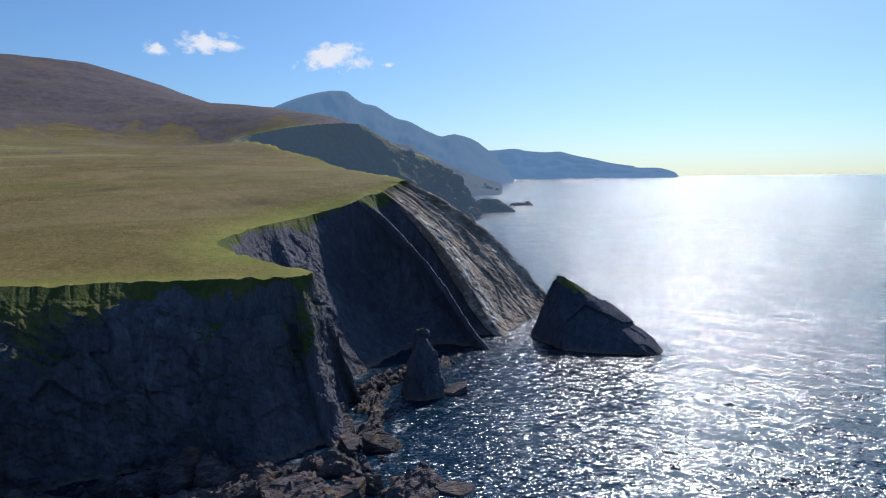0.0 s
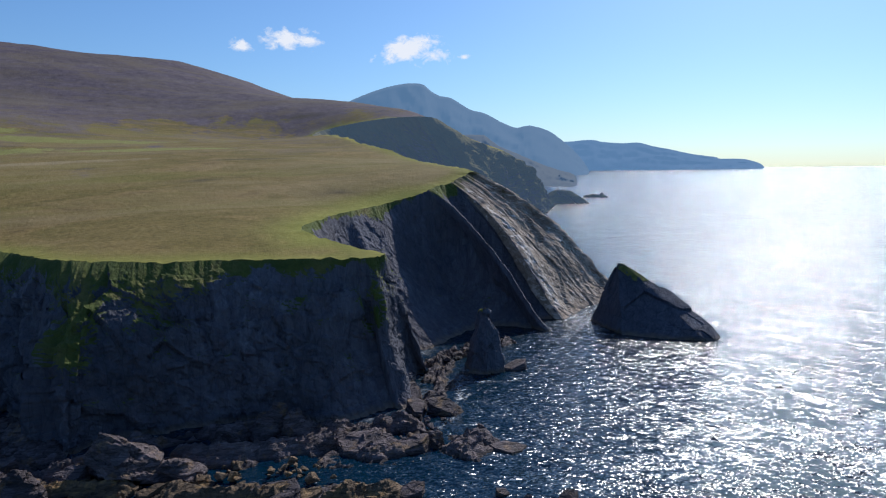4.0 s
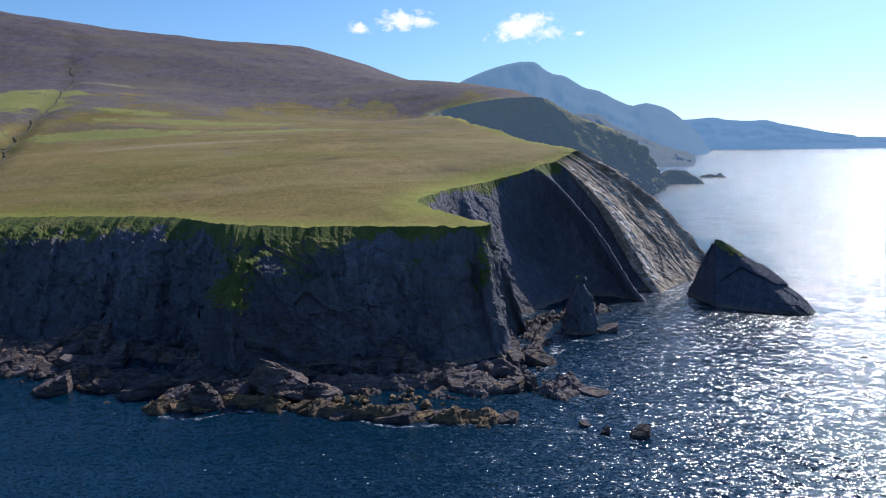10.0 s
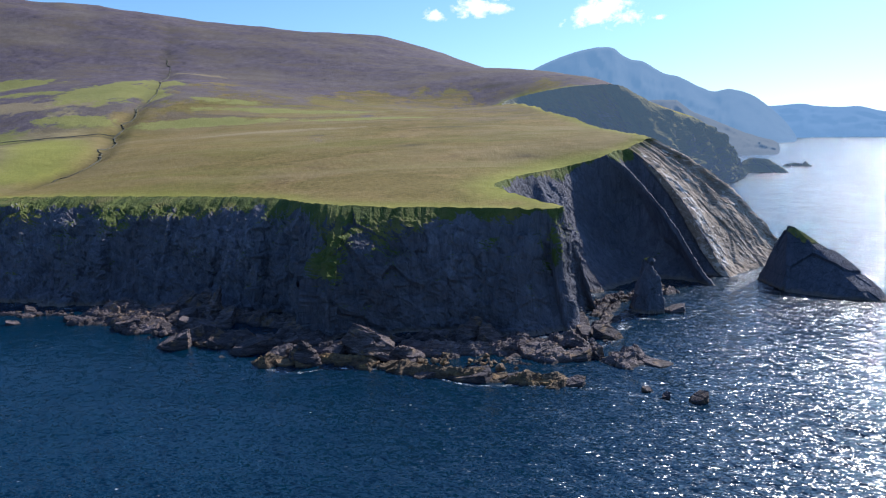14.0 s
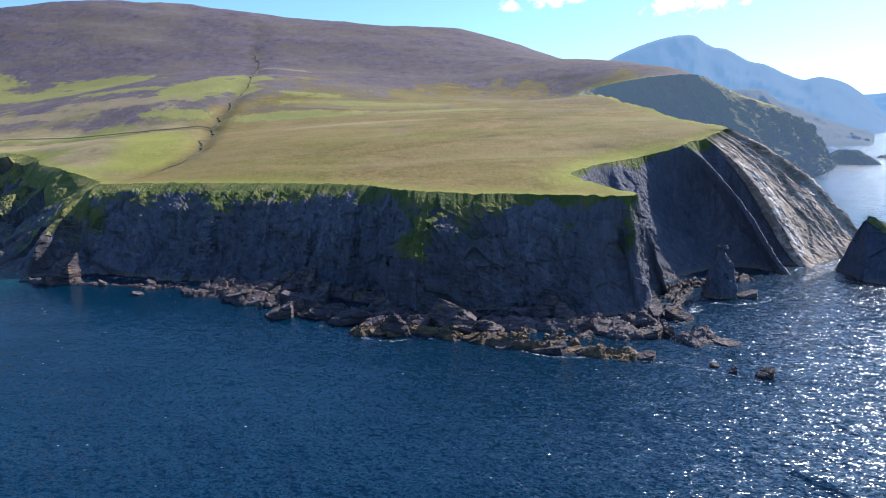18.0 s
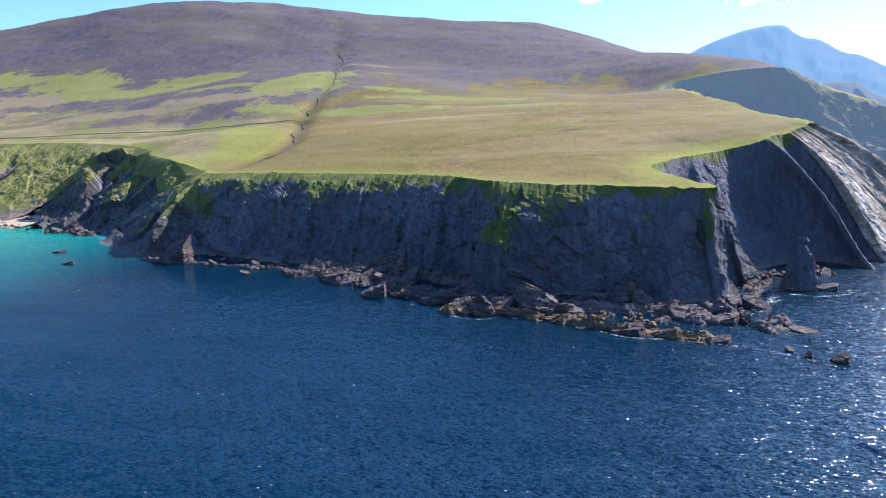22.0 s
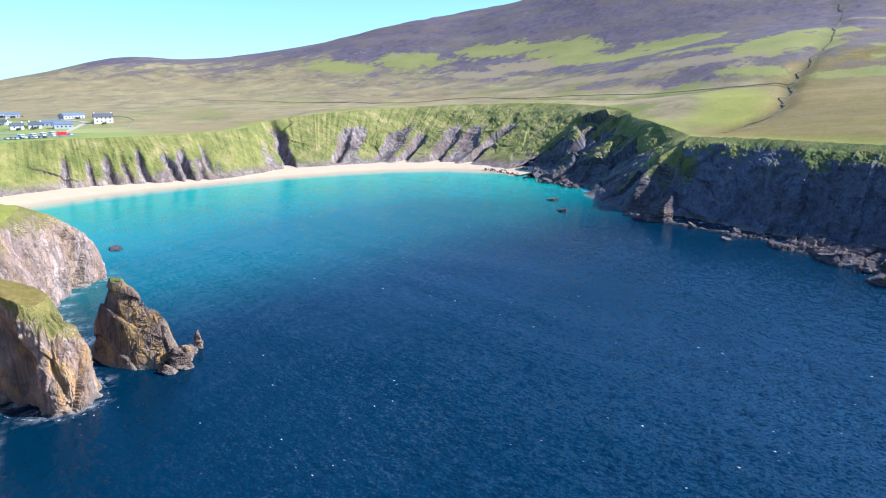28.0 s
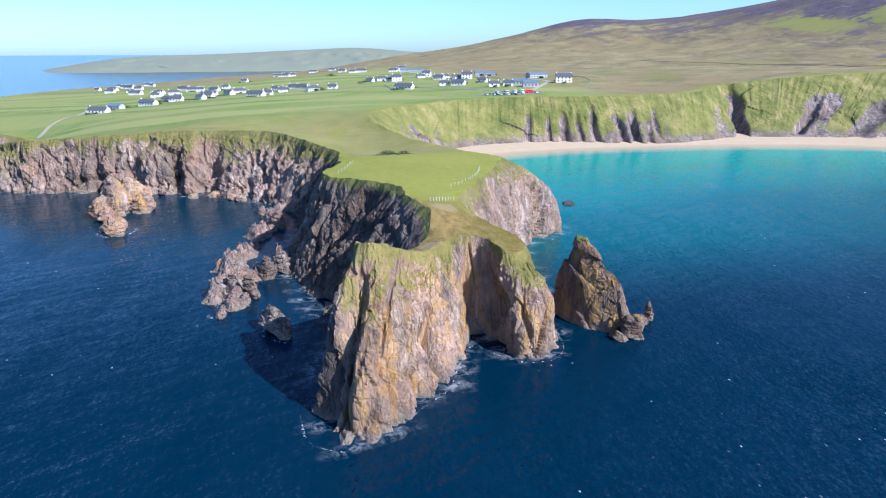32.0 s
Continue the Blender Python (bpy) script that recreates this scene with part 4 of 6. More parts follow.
layer(ground, "heath", np.clip((lz - 62) / 105.0, 0, 1.4) - 0.6 * np.clip((-800 - gx) / 300, 0, 1) * np.clip((300 - gy) / 200, 0, 1)
      + 0.26 * np.clip((-265 - gx) / 30, 0, 1) * np.clip((gx + 1000) / 150, 0, 1) * np.clip((gy - np.interp(gx, [-900, -720, -560, -430, -330, -257], [395, 455, 485, 477, 485, 520])) / 40, 0, 1))
layer(ground, "moor", np.clip((line_distance(gx, gy, [(-230, 300), (-222, 374), (-240, 440), (-262, 510), (-269, 560), (-277, 624)]) * np.where(gx < np.interp(gy, [300, 374, 440, 510, 624], [-230, -220, -240, -262, -277]), 1, -1)) / 40.0, 0, 1))
layer(ground, "farm", np.clip((-430 - gx) / 60, 0, 1) * np.clip((170 - gy - 0.05 * (gx + 600)) / 70, 0, 1) * np.clip((gx + 1500) / 400, 0, 1) * np.clip((100 - gy + 0.10 * (gx + 700)) / 50, 0, 1))
headl = np.clip((-216 - gx) / 12, 0, 1) * np.clip((-20 - gy) / 20, 0, 1) * np.clip(0.5 * np.clip((gx + 500) / 60, 0, 1) + np.clip((gx + 318) / 14, 0, 1), 0, 1)
rim = np.exp(-(led / 7.0) ** 2) * 0.75 * np.where(gy < -60, np.clip((-212 - gx) / 14, 0.0, 1), 1)
field = np.exp(-(line_distance(gx, gy, [(-292, 455), (-262, 400), (-246, 345)]) / 26.0) ** 4) * np.where(gx < np.interp(gy, [300, 374, 440, 510], [-230, -219, -240, -262]), 0.85, 0.0)
notch = np.exp(-(line_distance(gx, gy, [(20, 196), (17, 214), (31, 243), (54, 266), (70, 274)]) / 13.0) ** 2) * 0.9
layer(ground, "lush", np.clip(np.maximum.reduce([headl, rim, field, notch]), 0, 1))
MEADOWS = [(-839, 753, 55, 22), (-790, 772, 40, 22), (-690, 772, 55, 34), (-620, 722, 45, 26), (-548, 711, 60, 30), (-505, 762, 55, 30), (-320, 655, 42, 48), (-312, 728, 32, 24), (-306, 540, 26, 14), (-190, 536, 55, 14), (-203, 640, 34, 9), (-960, 690, 70, 30), (-1080, 620, 80, 26), (-420, 660, 40, 14), (-120, 600, 70, 12), (-60, 520, 60, 9)]
TANS = [(-193, -105, 4, 5), (-185, -115, 5, 8), (-216, -101, 4, 4), (-705, 692, 55, 30), (-388, 589, 60, 18), (-760, 640, 60, 16), (-480, 560, 80, 14), (-330, 600, 24, 14), (-300, 850, 30, 6), (-120, 450, 60, 8)]


def spots(rows):
    return np.max([np.exp(-(((gx - a) / (1.5 * rx)) ** 2 + ((gy - b) / (1.5 * ry)) ** 2)) for a, b, rx, ry in rows], 0)


SCARS = [(41, 289, 6, 2.5), (82, 812, 22, 4), (-20, 330, 5, 2), (10, 420, 14, 2.5), (-90, 400, 10, 2)]
layer(ground, "meadow", spots(MEADOWS))
layer(ground, "verdure", 0.75 * np.clip((gx + 1100) / 350, 0.12, 1))
layer(ground, "tan", spots(TANS))
layer(ground, "scree", spots([(-1074, 646, 40, 12), (-1040, 676, 30, 10), (-1010, 704, 30, 8), (-1000, 760, 26, 8), (-880, 690, 20, 8), (-1120, 700, 30, 10)]))
layer(ground, "track", np.clip(0.8 * spots(SCARS) + 0.45 * np.exp(-(line_distance(gx, gy, STREAM) / 5.0) ** 2) + 0.7 * np.exp(-(line_distance(gx, gy, DITCH) / 3.5) ** 2), 0, 1))


def mesh_tree(ob):
    return BVHTree.FromPolygons([v.co for v in ob.data.vertices], [p.vertices for p in ob.data.polygons])


LAND_TREE = mesh_tree(ground)


def ground_z(x, y):
    hit = LAND_TREE.ray_cast(Vector((x, y, 900)), Vector((0, 0, -1)))
    return hit[0].z if hit[0] else 0.0


# ---- the sea: one sheet to the horizon, which lies a little higher than the clip allows a flat one to reach ----
BEACH = [(-385, 297), (-425, 302), (-455, 290), (-486, 250), (-501, 208), (-510, 165), (-514, 112), (-513, 72), (-507, 16), (-493, -28), (-480, -54)]


def build_sea():
    rings = []
    cx, cy = -140.0, 60.0
    radii = list(np.arange(4, 520, 5.0)) + list(520 * 1.045 ** np.arange(1, 53))
    radii = [r for r in radii if r < 4850] + [4890]
    seg = 420
    ang = np.linspace(0, 2 * np.pi, seg, endpoint=False)
    v = [(cx, cy, 0)]
    for r in radii:
        lift = 66.0 * max(0.0, (r - 1600) / 3290) ** 1.15 - (1.5 if r > 4889 else 0)
        v += [(cx + r * math.cos(a), cy + r * math.sin(a), lift) for a in ang]
    f = [(0, 1 + k, 1 + (k + 1) % seg) for k in range(seg)]
    for i in range(len(radii) - 1):
        a, b = 1 + i * seg, 1 + (i + 1) * seg
        f += [(a + k, b + k, b + (k + 1) % seg, a + (k + 1) % seg) for k in range(seg)]
    ob = mesh_ob("water", v, f, MAT_SEA, True)
    tagged(ob, "deep blue sea turning turquoise by the beach", "sea", kind="structure")
    w = np.array(v)
    d = line_distance(w[:, 0], w[:, 1], BEACH[1:])
    layer(ob, "shallow", np.clip(1.0 - d / 340.0, 0, 1) * np.clip((w[:, 1] + 140) / 70, 0.1, 1) * np.clip((-215 - w[:, 0]) / 60, 0, 1))
    near = kdtree.KDTree(len(foot_all))
    for i, q in enumerate(foot_all):
        near.insert((q[0], q[1], 0), i)
    near.balance()
    fd = np.array([near.find((x, y, 0))[2] if x * x + y * y < 5e5 else 99 for x, y, _ in w])
    layer(ob, "sway", 0.18 + 0.82 * np.clip((w[:, 0] + 185) / 170, 0, 1) + 0.5 * np.clip((np.hypot(w[:, 0], w[:, 1] - 100) - 300) / 700, 0, 1) * (w[:, 0] > -40))
    layer(ob, "open_sea", 0.34 + 1.5 * np.clip((w[:, 0] + 165) / 150, 0, 1) + 0.5 * np.clip((np.hypot(w[:, 0], w[:, 1] - 100) - 350) / 500, 0, 1) * (w[:, 0] > -40) + 1.0 * np.clip((-w[:, 0] - 700) / 300, 0, 1) + 0.3 * np.clip((-w[:, 1] - 120) / 400, 0, 1) * (w[:, 0] < -40))
    layer(ob, "foam", np.clip(0.35 * np.exp(-(fd / 1.0) ** 2), 0, 1))
    return ob


sea = build_sea()


def build_beach():
    line = catmull(np.array(BEACH, float), 160)
    t = np.gradient(line, axis=0)
    t /= np.hypot(t[:, 0], t[:, 1])[:, None]
    inl = np.stack([t[:, 1], -t[:, 0]], 1)
    cols = [(-14, -1.0), (-6, -0.2), (0, 0.25), (8, 1.1), (20, 2.1), (34, 2.9), (52, 3.4)]
    v, f = [], []
    for q, k in zip(line, inl):
        for d, z in cols:
            x, y = q + k * d
            v.append((x, y, z + 0.25 * noise.noise(Vector((x * 0.08, y * 0.08, 2)))))
    m = len(cols)
    for i in range(len(line) - 1):
        for j in range(m - 1):
            f.append((i * m + j, i * m + j + 1, (i + 1) * m + j + 1, (i + 1) * m + j))
    return tagged(mesh_ob("beach", v, f, MAT_SAND, True), "curved pale sand beach at the head of the bay", "beach", kind="structure")


build_beach()


# ---- far hills ----
def ridge(name, label, skyline, distance, foot, depth, material, bump, eye=(-10, -40, 66), front=0.5):
    """A hill whose crest stands at (azimuth, elevation) in degrees from the eye, at the given distance."""
    a = np.array(skyline, float)
    c = catmull(a, 180)
    v = []
    rows = 16
    for i, q in enumerate(c):
        az, el = radians(q[0]), radians(q[1])
        d = distance if len(q) < 3 else q[2]
        top = eye[2] + d * math.tan(el)
        for j in range(rows + 1):
            s = j / rows
            dd = d - depth * (1 - s) if j <= rows else d
            zz = foot + (top - foot) * s ** 0.8
            x, y = eye[0] + dd * math.sin(az), eye[1] + dd * math.cos(az)
            k = noise.ridged_multi_fractal(Vector((az * 34 + s * 1.5, s * 4.5, distance * 0.01)), 0.9, 2.1, 3, 1.0, 2.0) - 1.0
            w = math.sin(math.pi * min(s, 1)) ** 0.7
            x -= math.sin(az) * k * bump * w
            y -= math.cos(az) * k * bump * w
            if s == 1:
                zz += noise.fractal(Vector((az * 120, 0, distance)), 0.9, 2.1, 5) * bump * 0.03
            v.append((x, y, zz))
        v.append((eye[0] + (d + depth) * math.sin(az), eye[1] + (d + depth) * math.cos(az), foot))
    m = rows + 2
    f = [(i * m + j, i * m + j + 1, (i + 1) * m + j + 1, (i + 1) * m + j) for i in range(len(c) - 1) for j in range(m - 1)]
    return tagged(mesh_ob(name, v, f, material, True), label, "mountain", kind="structure")


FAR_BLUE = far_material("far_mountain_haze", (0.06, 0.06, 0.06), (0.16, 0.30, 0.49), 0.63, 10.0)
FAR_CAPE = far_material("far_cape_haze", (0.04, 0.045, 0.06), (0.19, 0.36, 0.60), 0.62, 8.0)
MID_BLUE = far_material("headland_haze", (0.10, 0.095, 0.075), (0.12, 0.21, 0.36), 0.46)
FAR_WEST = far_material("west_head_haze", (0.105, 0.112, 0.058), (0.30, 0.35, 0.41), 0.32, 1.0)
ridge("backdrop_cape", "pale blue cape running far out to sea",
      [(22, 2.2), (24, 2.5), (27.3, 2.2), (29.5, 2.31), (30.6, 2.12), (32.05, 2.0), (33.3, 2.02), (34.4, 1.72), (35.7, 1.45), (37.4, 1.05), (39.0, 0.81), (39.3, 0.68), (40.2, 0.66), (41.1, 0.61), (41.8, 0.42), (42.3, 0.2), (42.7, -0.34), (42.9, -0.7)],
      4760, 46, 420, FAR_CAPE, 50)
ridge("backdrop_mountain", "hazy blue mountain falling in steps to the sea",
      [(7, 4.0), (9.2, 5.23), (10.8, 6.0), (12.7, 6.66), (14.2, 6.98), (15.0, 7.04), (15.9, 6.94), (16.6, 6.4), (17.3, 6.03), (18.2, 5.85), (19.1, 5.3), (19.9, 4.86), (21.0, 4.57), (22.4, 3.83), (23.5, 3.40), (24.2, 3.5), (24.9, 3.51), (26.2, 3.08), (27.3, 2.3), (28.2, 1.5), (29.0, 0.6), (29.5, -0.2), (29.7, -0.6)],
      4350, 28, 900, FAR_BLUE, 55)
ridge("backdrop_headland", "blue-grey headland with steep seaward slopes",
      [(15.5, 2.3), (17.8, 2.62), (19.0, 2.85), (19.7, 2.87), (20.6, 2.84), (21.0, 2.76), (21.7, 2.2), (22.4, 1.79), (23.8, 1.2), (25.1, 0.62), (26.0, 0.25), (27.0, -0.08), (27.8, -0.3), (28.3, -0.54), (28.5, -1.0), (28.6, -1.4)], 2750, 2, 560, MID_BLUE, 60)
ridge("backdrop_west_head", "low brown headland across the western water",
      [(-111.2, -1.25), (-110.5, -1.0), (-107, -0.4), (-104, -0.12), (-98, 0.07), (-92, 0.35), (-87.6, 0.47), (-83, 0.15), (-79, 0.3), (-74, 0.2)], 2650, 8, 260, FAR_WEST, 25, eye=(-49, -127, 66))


# ---- stacks and rocks ----
def rock_mesh(points, cuts, amp, freq, seed, strata=1.0, rib=0.6):
    bm = bmesh.new()
    for p in points:
        bm.verts.new(p)
    r = bmesh.ops.convex_hull(bm, input=bm.verts)
    bmesh.ops.delete(bm, geom=[e for e in r["geom_interior"] if isinstance(e, bmesh.types.BMVert)], context="VERTS")
    bmesh.ops.triangulate(bm, faces=bm.faces)
    for _ in range(cuts):
        longest = max(e.calc_length() for e in bm.edges)
        bmesh.ops.subdivide_edges(bm, edges=[e for e in bm.edges if e.calc_length() > longest * 0.45], cuts=1, use_grid_fill=True)
        bmesh.ops.triangulate(bm, faces=[f for f in bm.faces if len(f.verts) > 3])
    bm.normal_update()
    p = np.array([v.co for v in bm.verts])
    span = (p.max(0) - p.min(0)).max()
    salt = int(seed * 40)
    k = 1.2 * blocks(p, (span * 0.40, span * 0.40, span * 0.17 / strata), salt, rib, 0.15) + 0.35 * blocks(p, (span * 0.16, span * 0.16, span * 0.07 / strata), salt + 9, rib, 0.2)
    k += 0.08 * blocks(p, (span * 0.07, span * 0.07, span * 0.035 / strata), salt + 19, rib)
    for v, d in zip(bm.verts, k):
        v.co += v.normal * (d * amp + 0.15 * amp * noise.fractal(v.co * freq, 0.8, 2.1, 4))
    return bm


def rock(name, label, category, points, material=None, cuts=5, amp=1.0, freq=0.15, group="", strata=1.0, rib=0.6, turf=0.0):
    bm = rock_mesh(points, cuts, amp, freq, random.random() * 50, strata, rib)
    me = bpy.data.meshes.new(name)
    bm.to_mesh(me)
    me.materials.append(material or MAT_ROCK)
    ob = tagged(new(name, me), label, category, group)
    if turf:
        # a thin mat of grass on the upper ledges
        bm.normal_update()
        low = [f for f in bm.faces if f.normal.z + 0.6 * noise.noise(f.calc_center_median() * 0.35) < 0.60 or f.calc_center_median().z < turf]
        bmesh.ops.delete(bm, geom=low, context="FACES")
        keep, todo = set(), [max(bm.faces, key=lambda f: f.calc_center_median().z)]
        while todo:
            f = todo.pop()
            if f not in keep:
                keep.add(f)
                todo += [g for e in f.edges for g in e.link_faces if g not in keep]
        bmesh.ops.delete(bm, geom=[f for f in bm.faces if f not in keep], context="FACES")
        for v in bm.verts:
            v.co += v.normal * 0.14
        part("turf", bm, MAT_TURF, ob, "yellow-green turf on the upper ledges")
    else:
        bm.free()
    return ob


rock("crag", "dark wedge-shaped sea stack with turf along its ridge", "sea stack",
     [(141, 236, -2), (150, 238, -2), (139, 206, -2), (168, 186, -2), (176, 192, -2), (170, 215, -2), (152, 231.5, 25.4), (154, 229, 25), (165, 209, 14), (171, 194, 4.5), (163, 190, 2)], MAT_SHADED_STACK, 7, 0.75, 0.12, strata=0.7, turf=19.0)
rock("crag", "slim dark rock pinnacle off the cliff foot", "sea stack",
     [(65, 180, -2), (70, 175, -2), (77, 177, -2), (79, 184, -2), (75, 191, -2), (67, 190, -2), (68, 181, 7), (77.5, 181, 7), (77, 187, 8), (69, 187, 8), (70, 183, 14), (76.4, 182.5, 14),
      (75.5, 187, 14.5), (70.5, 187, 14.5), (71.6, 185, 19), (73.6, 184, 19.8), (74.8, 184.5, 18.8), (73, 187, 18.5)], MAT_SHADED_STACK, 6, 0.8, 0.2, strata=0.6, turf=15.0)
rock("crag", "craggy sea stack with rust lichen beside the headland", "sea stack",
     [(-215, -73, -2), (-205, -71, -2), (-197, -67.5, -2), (-192, -63, -2), (-196, -56, -2), (-208, -55, -2), (-218, -61, -2), (-220, -68, -2), (-213, -72, 10), (-211.5, -69.5, 16.5), (-210.4, -67.5, 20.6), (-208.8, -66, 20.4), (-206, -63.5, 17),
      (-203.5, -61.5, 13), (-200, -61, 11.5), (-204, -68, 10), (-198, -64, 5), (-214, -61, 12), (-206, -58, 9)], MAT_STACK, 7, 0.8, 0.16, strata=0.6, turf=13.0)
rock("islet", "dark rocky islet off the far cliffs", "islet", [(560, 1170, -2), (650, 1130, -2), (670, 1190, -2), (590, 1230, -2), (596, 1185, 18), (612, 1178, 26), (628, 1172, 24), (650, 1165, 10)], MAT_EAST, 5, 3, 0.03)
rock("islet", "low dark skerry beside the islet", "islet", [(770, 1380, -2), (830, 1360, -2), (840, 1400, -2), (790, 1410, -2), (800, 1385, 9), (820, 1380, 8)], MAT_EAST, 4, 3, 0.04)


# ---- shore rocks ----
def slab_points(x, y, w, d, h, yaw, lean=0.0):
    """Points of a rough, tilted, bedded block that stands in the water."""
    pts = []
    c, s = math.cos(radians(yaw)), math.sin(radians(yaw))
    dip = random.uniform(-0.35, 0.35)
    for k in range(15):
        a = k * 2.4 + random.uniform(-0.3, 0.3)
        lev = (k % 8) / 7.0
        r = (1.0 - 0.75 * lev ** 1.4) * random.uniform(0.82, 1.15)
        lx, ly = r * math.cos(a) + lean * lev, r * math.sin(a)
        pz = -1.6 if k < 2 or lev < 0.1 else h * (lev * random.uniform(0.75, 1.05) + dip * lx * 0.5 * lev)
        px, py = lx * w * 0.5, ly * d * 0.5
        pts.append((x + px * c - py * s, y + px * s + py * c, pz))
    return pts


def bed_points(x, y, w, d, h, yaw, lean=0.0):
    """Points of a tilted bed: an angular outline, a flat top that rises to one side, a sheer face under it."""
    pts = []
    c, s = math.cos(radians(yaw)), math.sin(radians(yaw))
    side = math.copysign(1.0, lean if lean else random.uniform(-1, 1))
    dip, roll = random.uniform(0.30, 0.45) * side, random.uniform(0.05, 0.30)
    count = random.choice((5, 6, 7))
    for k in range(count):
        a = 6.283 * (k + random.uniform(-0.3, 0.3)) / count
        r = random.uniform(0.78, 1.18)
        lx, ly = r * math.cos(a), r * math.sin(a)
        for lev in (0, 1):
            px, py = lx * w * 0.5 * (1 - 0.22 * lev) + lean * w * 0.3 * lev, ly * d * 0.5 * (1 - 0.30 * lev)
            pz = h * max(0.10, 0.60 + dip * lx + roll * ly) if lev else -1.6
            pts.append((x + px * c - py * s, y + px * s + py * c, pz))
    return pts


def shore_rocks(rows, label, group, material, depth=0.7, cuts=5, points=bed_points):
    rough = 1.0 if points is slab_points else 0.62
    for x, y, w, h, yaw, lean in rows:
        rock("rock", label, "rock", points(x, y, w, w * depth, h, yaw, lean), material, cuts, rough * min(0.04 * h + 0.012 * w, 0.6), 1.7 / w + 0.06, group, 2.0, 0.8)


MAIN_ROCKS = [
    (-211, 200, 20, 13.5, 10, 0.1), (-166, 195, 5, 3, 30, 0), (-164, 178, 7, 1.6, 10, 0), (-144, 182, 8, 1.8, -10, 0), (-120, 171, 16, 4.6, -20, 0.2), (-109, 193, 16, 7.5, -15, 0.3),
    (-103, 189, 10, 8.5, 20, 0.3), (-99, 184, 14, 9.5, 25, 0.35), (-93, 180, 9, 11.5, 35, 0.4), (-112, 182, 13, 6.0, 20, 0.3), (-104, 176, 16, 5.5, 25, 0.3), (-86, 172, 12, 7.0, 30, 0.3), (-95, 147, 15, 5.5, -25, 0.2), (-92, 168, 17, 4.2, 30, -0.2), (-69, 142, 21, 5.2, -15, 0.2), (-80, 146, 9, 3.4, 10, 0)]
POINT_ROCKS = [
    (-51, 128, 15, 7.3, -30, 0.35), (-30, 132, 24, 11.2, -20, -0.25), (-19, 127, 13, 6.0, -15, -0.3), (-42, 131, 10, 4.4, 15, 0.1), (-2, 112, 17, 2.5, -12, 0), (9, 110, 10, 1.6, -5, 0), (-14, 114, 9, 2.0, 10, 0.1),
    (0, 144, 11, 7.5, 20, 0.2), (8, 142, 10, 6.0, -15, 0), (-8, 142, 9, 5.0, 40, 0), (19, 131, 18, 3.8, -8, 0.2), (31, 127, 13, 3.1, 5, 0)]
OUTER_ROCKS = [
    (43, 122, 8.5, 2.8, 0, 0), (54, 120, 12, 0.9, -10, 0), (22, 107, 6.5, 1.5, 20, 0), (26, 105, 8, 2.2, 0, 0.1), (48, 148, 13, 4.2, -20, -0.3), (81, 180, 12, 3.0, 10, 0.2),
    (54, 91, 7, 2.8, 15, 0.2), (47, 94, 3.2, 1.7, 0, 0), (44, 99, 4.4, 1.1, 0, 0), (41, 160, 9, 5.0, 70, 0.3), (40, 150, 11, 3.2, 80, 0.2)]
BAY_ROCKS = [
    (-290, 216, 9, 1.9, 10, 0), (-262, 188, 9, 1.8, -5, 0), (-337, 284, 12, 7, 40, 0.2), (-328, 283, 10, 4, 0, 0), (-322, 280, 9, 3, 30, 0), (-345, 283, 11, 3.4, 15, 0), (-316, 281, 6, 2.2, 15, 0),
    (-318, 292, 8, 11, 60, 0.2), (-339, -25, 11, 1.2, 0, 0)]
HEAD_ROCKS = [
    (-213, -145, 13, 7.0, 20, 0.25), (-208, -142, 8, 4.6, 0, 0), (-259, -146, 9, 9.0, 40, 0), (-255, -150, 10, 7.5, 10, 0.2), (-252, -157, 12, 6.0, -20, 0.1), (-246, -158, 8, 4.4, 30, 0), (-243, -162, 6, 2.8, 0, 0),
    (-237, -153, 7, 7.8, 60, -0.2), (-233, -154, 5, 3.4, 20, 0), (-223, -159, 6, 2.3, 0, 0), (-229, -156, 4, 1.4, 40, 0), (-343, -160, 6, 4.4, 0, 0), (-320, -152, 11, 8.0, 30, 0.2), (-330, -156, 7, 5, 0, 0.1)]
STACK_ROCKS = [(-194.5, -60, 10, 6.2, 30, 0.2), (-198, -56, 7, 4.6, 0, 0), (-203, -50.3, 3.6, 5.0, 20, 0.1), (-201, -53, 5, 2.4, 0, 0), (-192, -63, 6, 2.2, 40, 0)]
WEST_ROCKS = [
    (-369, -220, 24, 15.5, 60, 0.1), (-356, -222, 20, 16.5, 20, -0.1), (-348, -226, 14, 11, 0, 0.2), (-340, -221, 12, 7.5, 30, 0), (-330, -215, 12, 4.6, 35, 0), (-318, -212, 12, 7.2, 10, 0.2), (-325, -216, 9, 4.5, 0, 0),
    (-360, -212, 16, 9, 0, 0), (-407, -253, 8, 2.4, 0, 0), (-386, -186, 9, 3.0, 0, 0), (-384, -196, 8, 2.6, 20, 0), (-378, -177, 8, 3.0, 40, 0), (-372, -172, 7, 4.0, 0, 0)]
shore_rocks(MAIN_ROCKS, "jagged brown rock at the cliff foot", "rocks under the main cliff", MAT_ROCK)
shore_rocks(POINT_ROCKS[:3], "ridged purple-brown crag off the cliff foot", "rocks under the main cliff", MAT_ROCK, points=slab_points)
shore_rocks(POINT_ROCKS[3:], "tilted purple-brown slab off the cliff foot", "rocks under the main cliff", MAT_ROCK)
shore_rocks(OUTER_ROCKS, "low wet dark rock awash near the point", "rocks off the point", MAT_ROCK)
shore_rocks(BAY_ROCKS, "low rust-brown reef at the bay's corner", "rocks in the bay", MAT_ROCK)
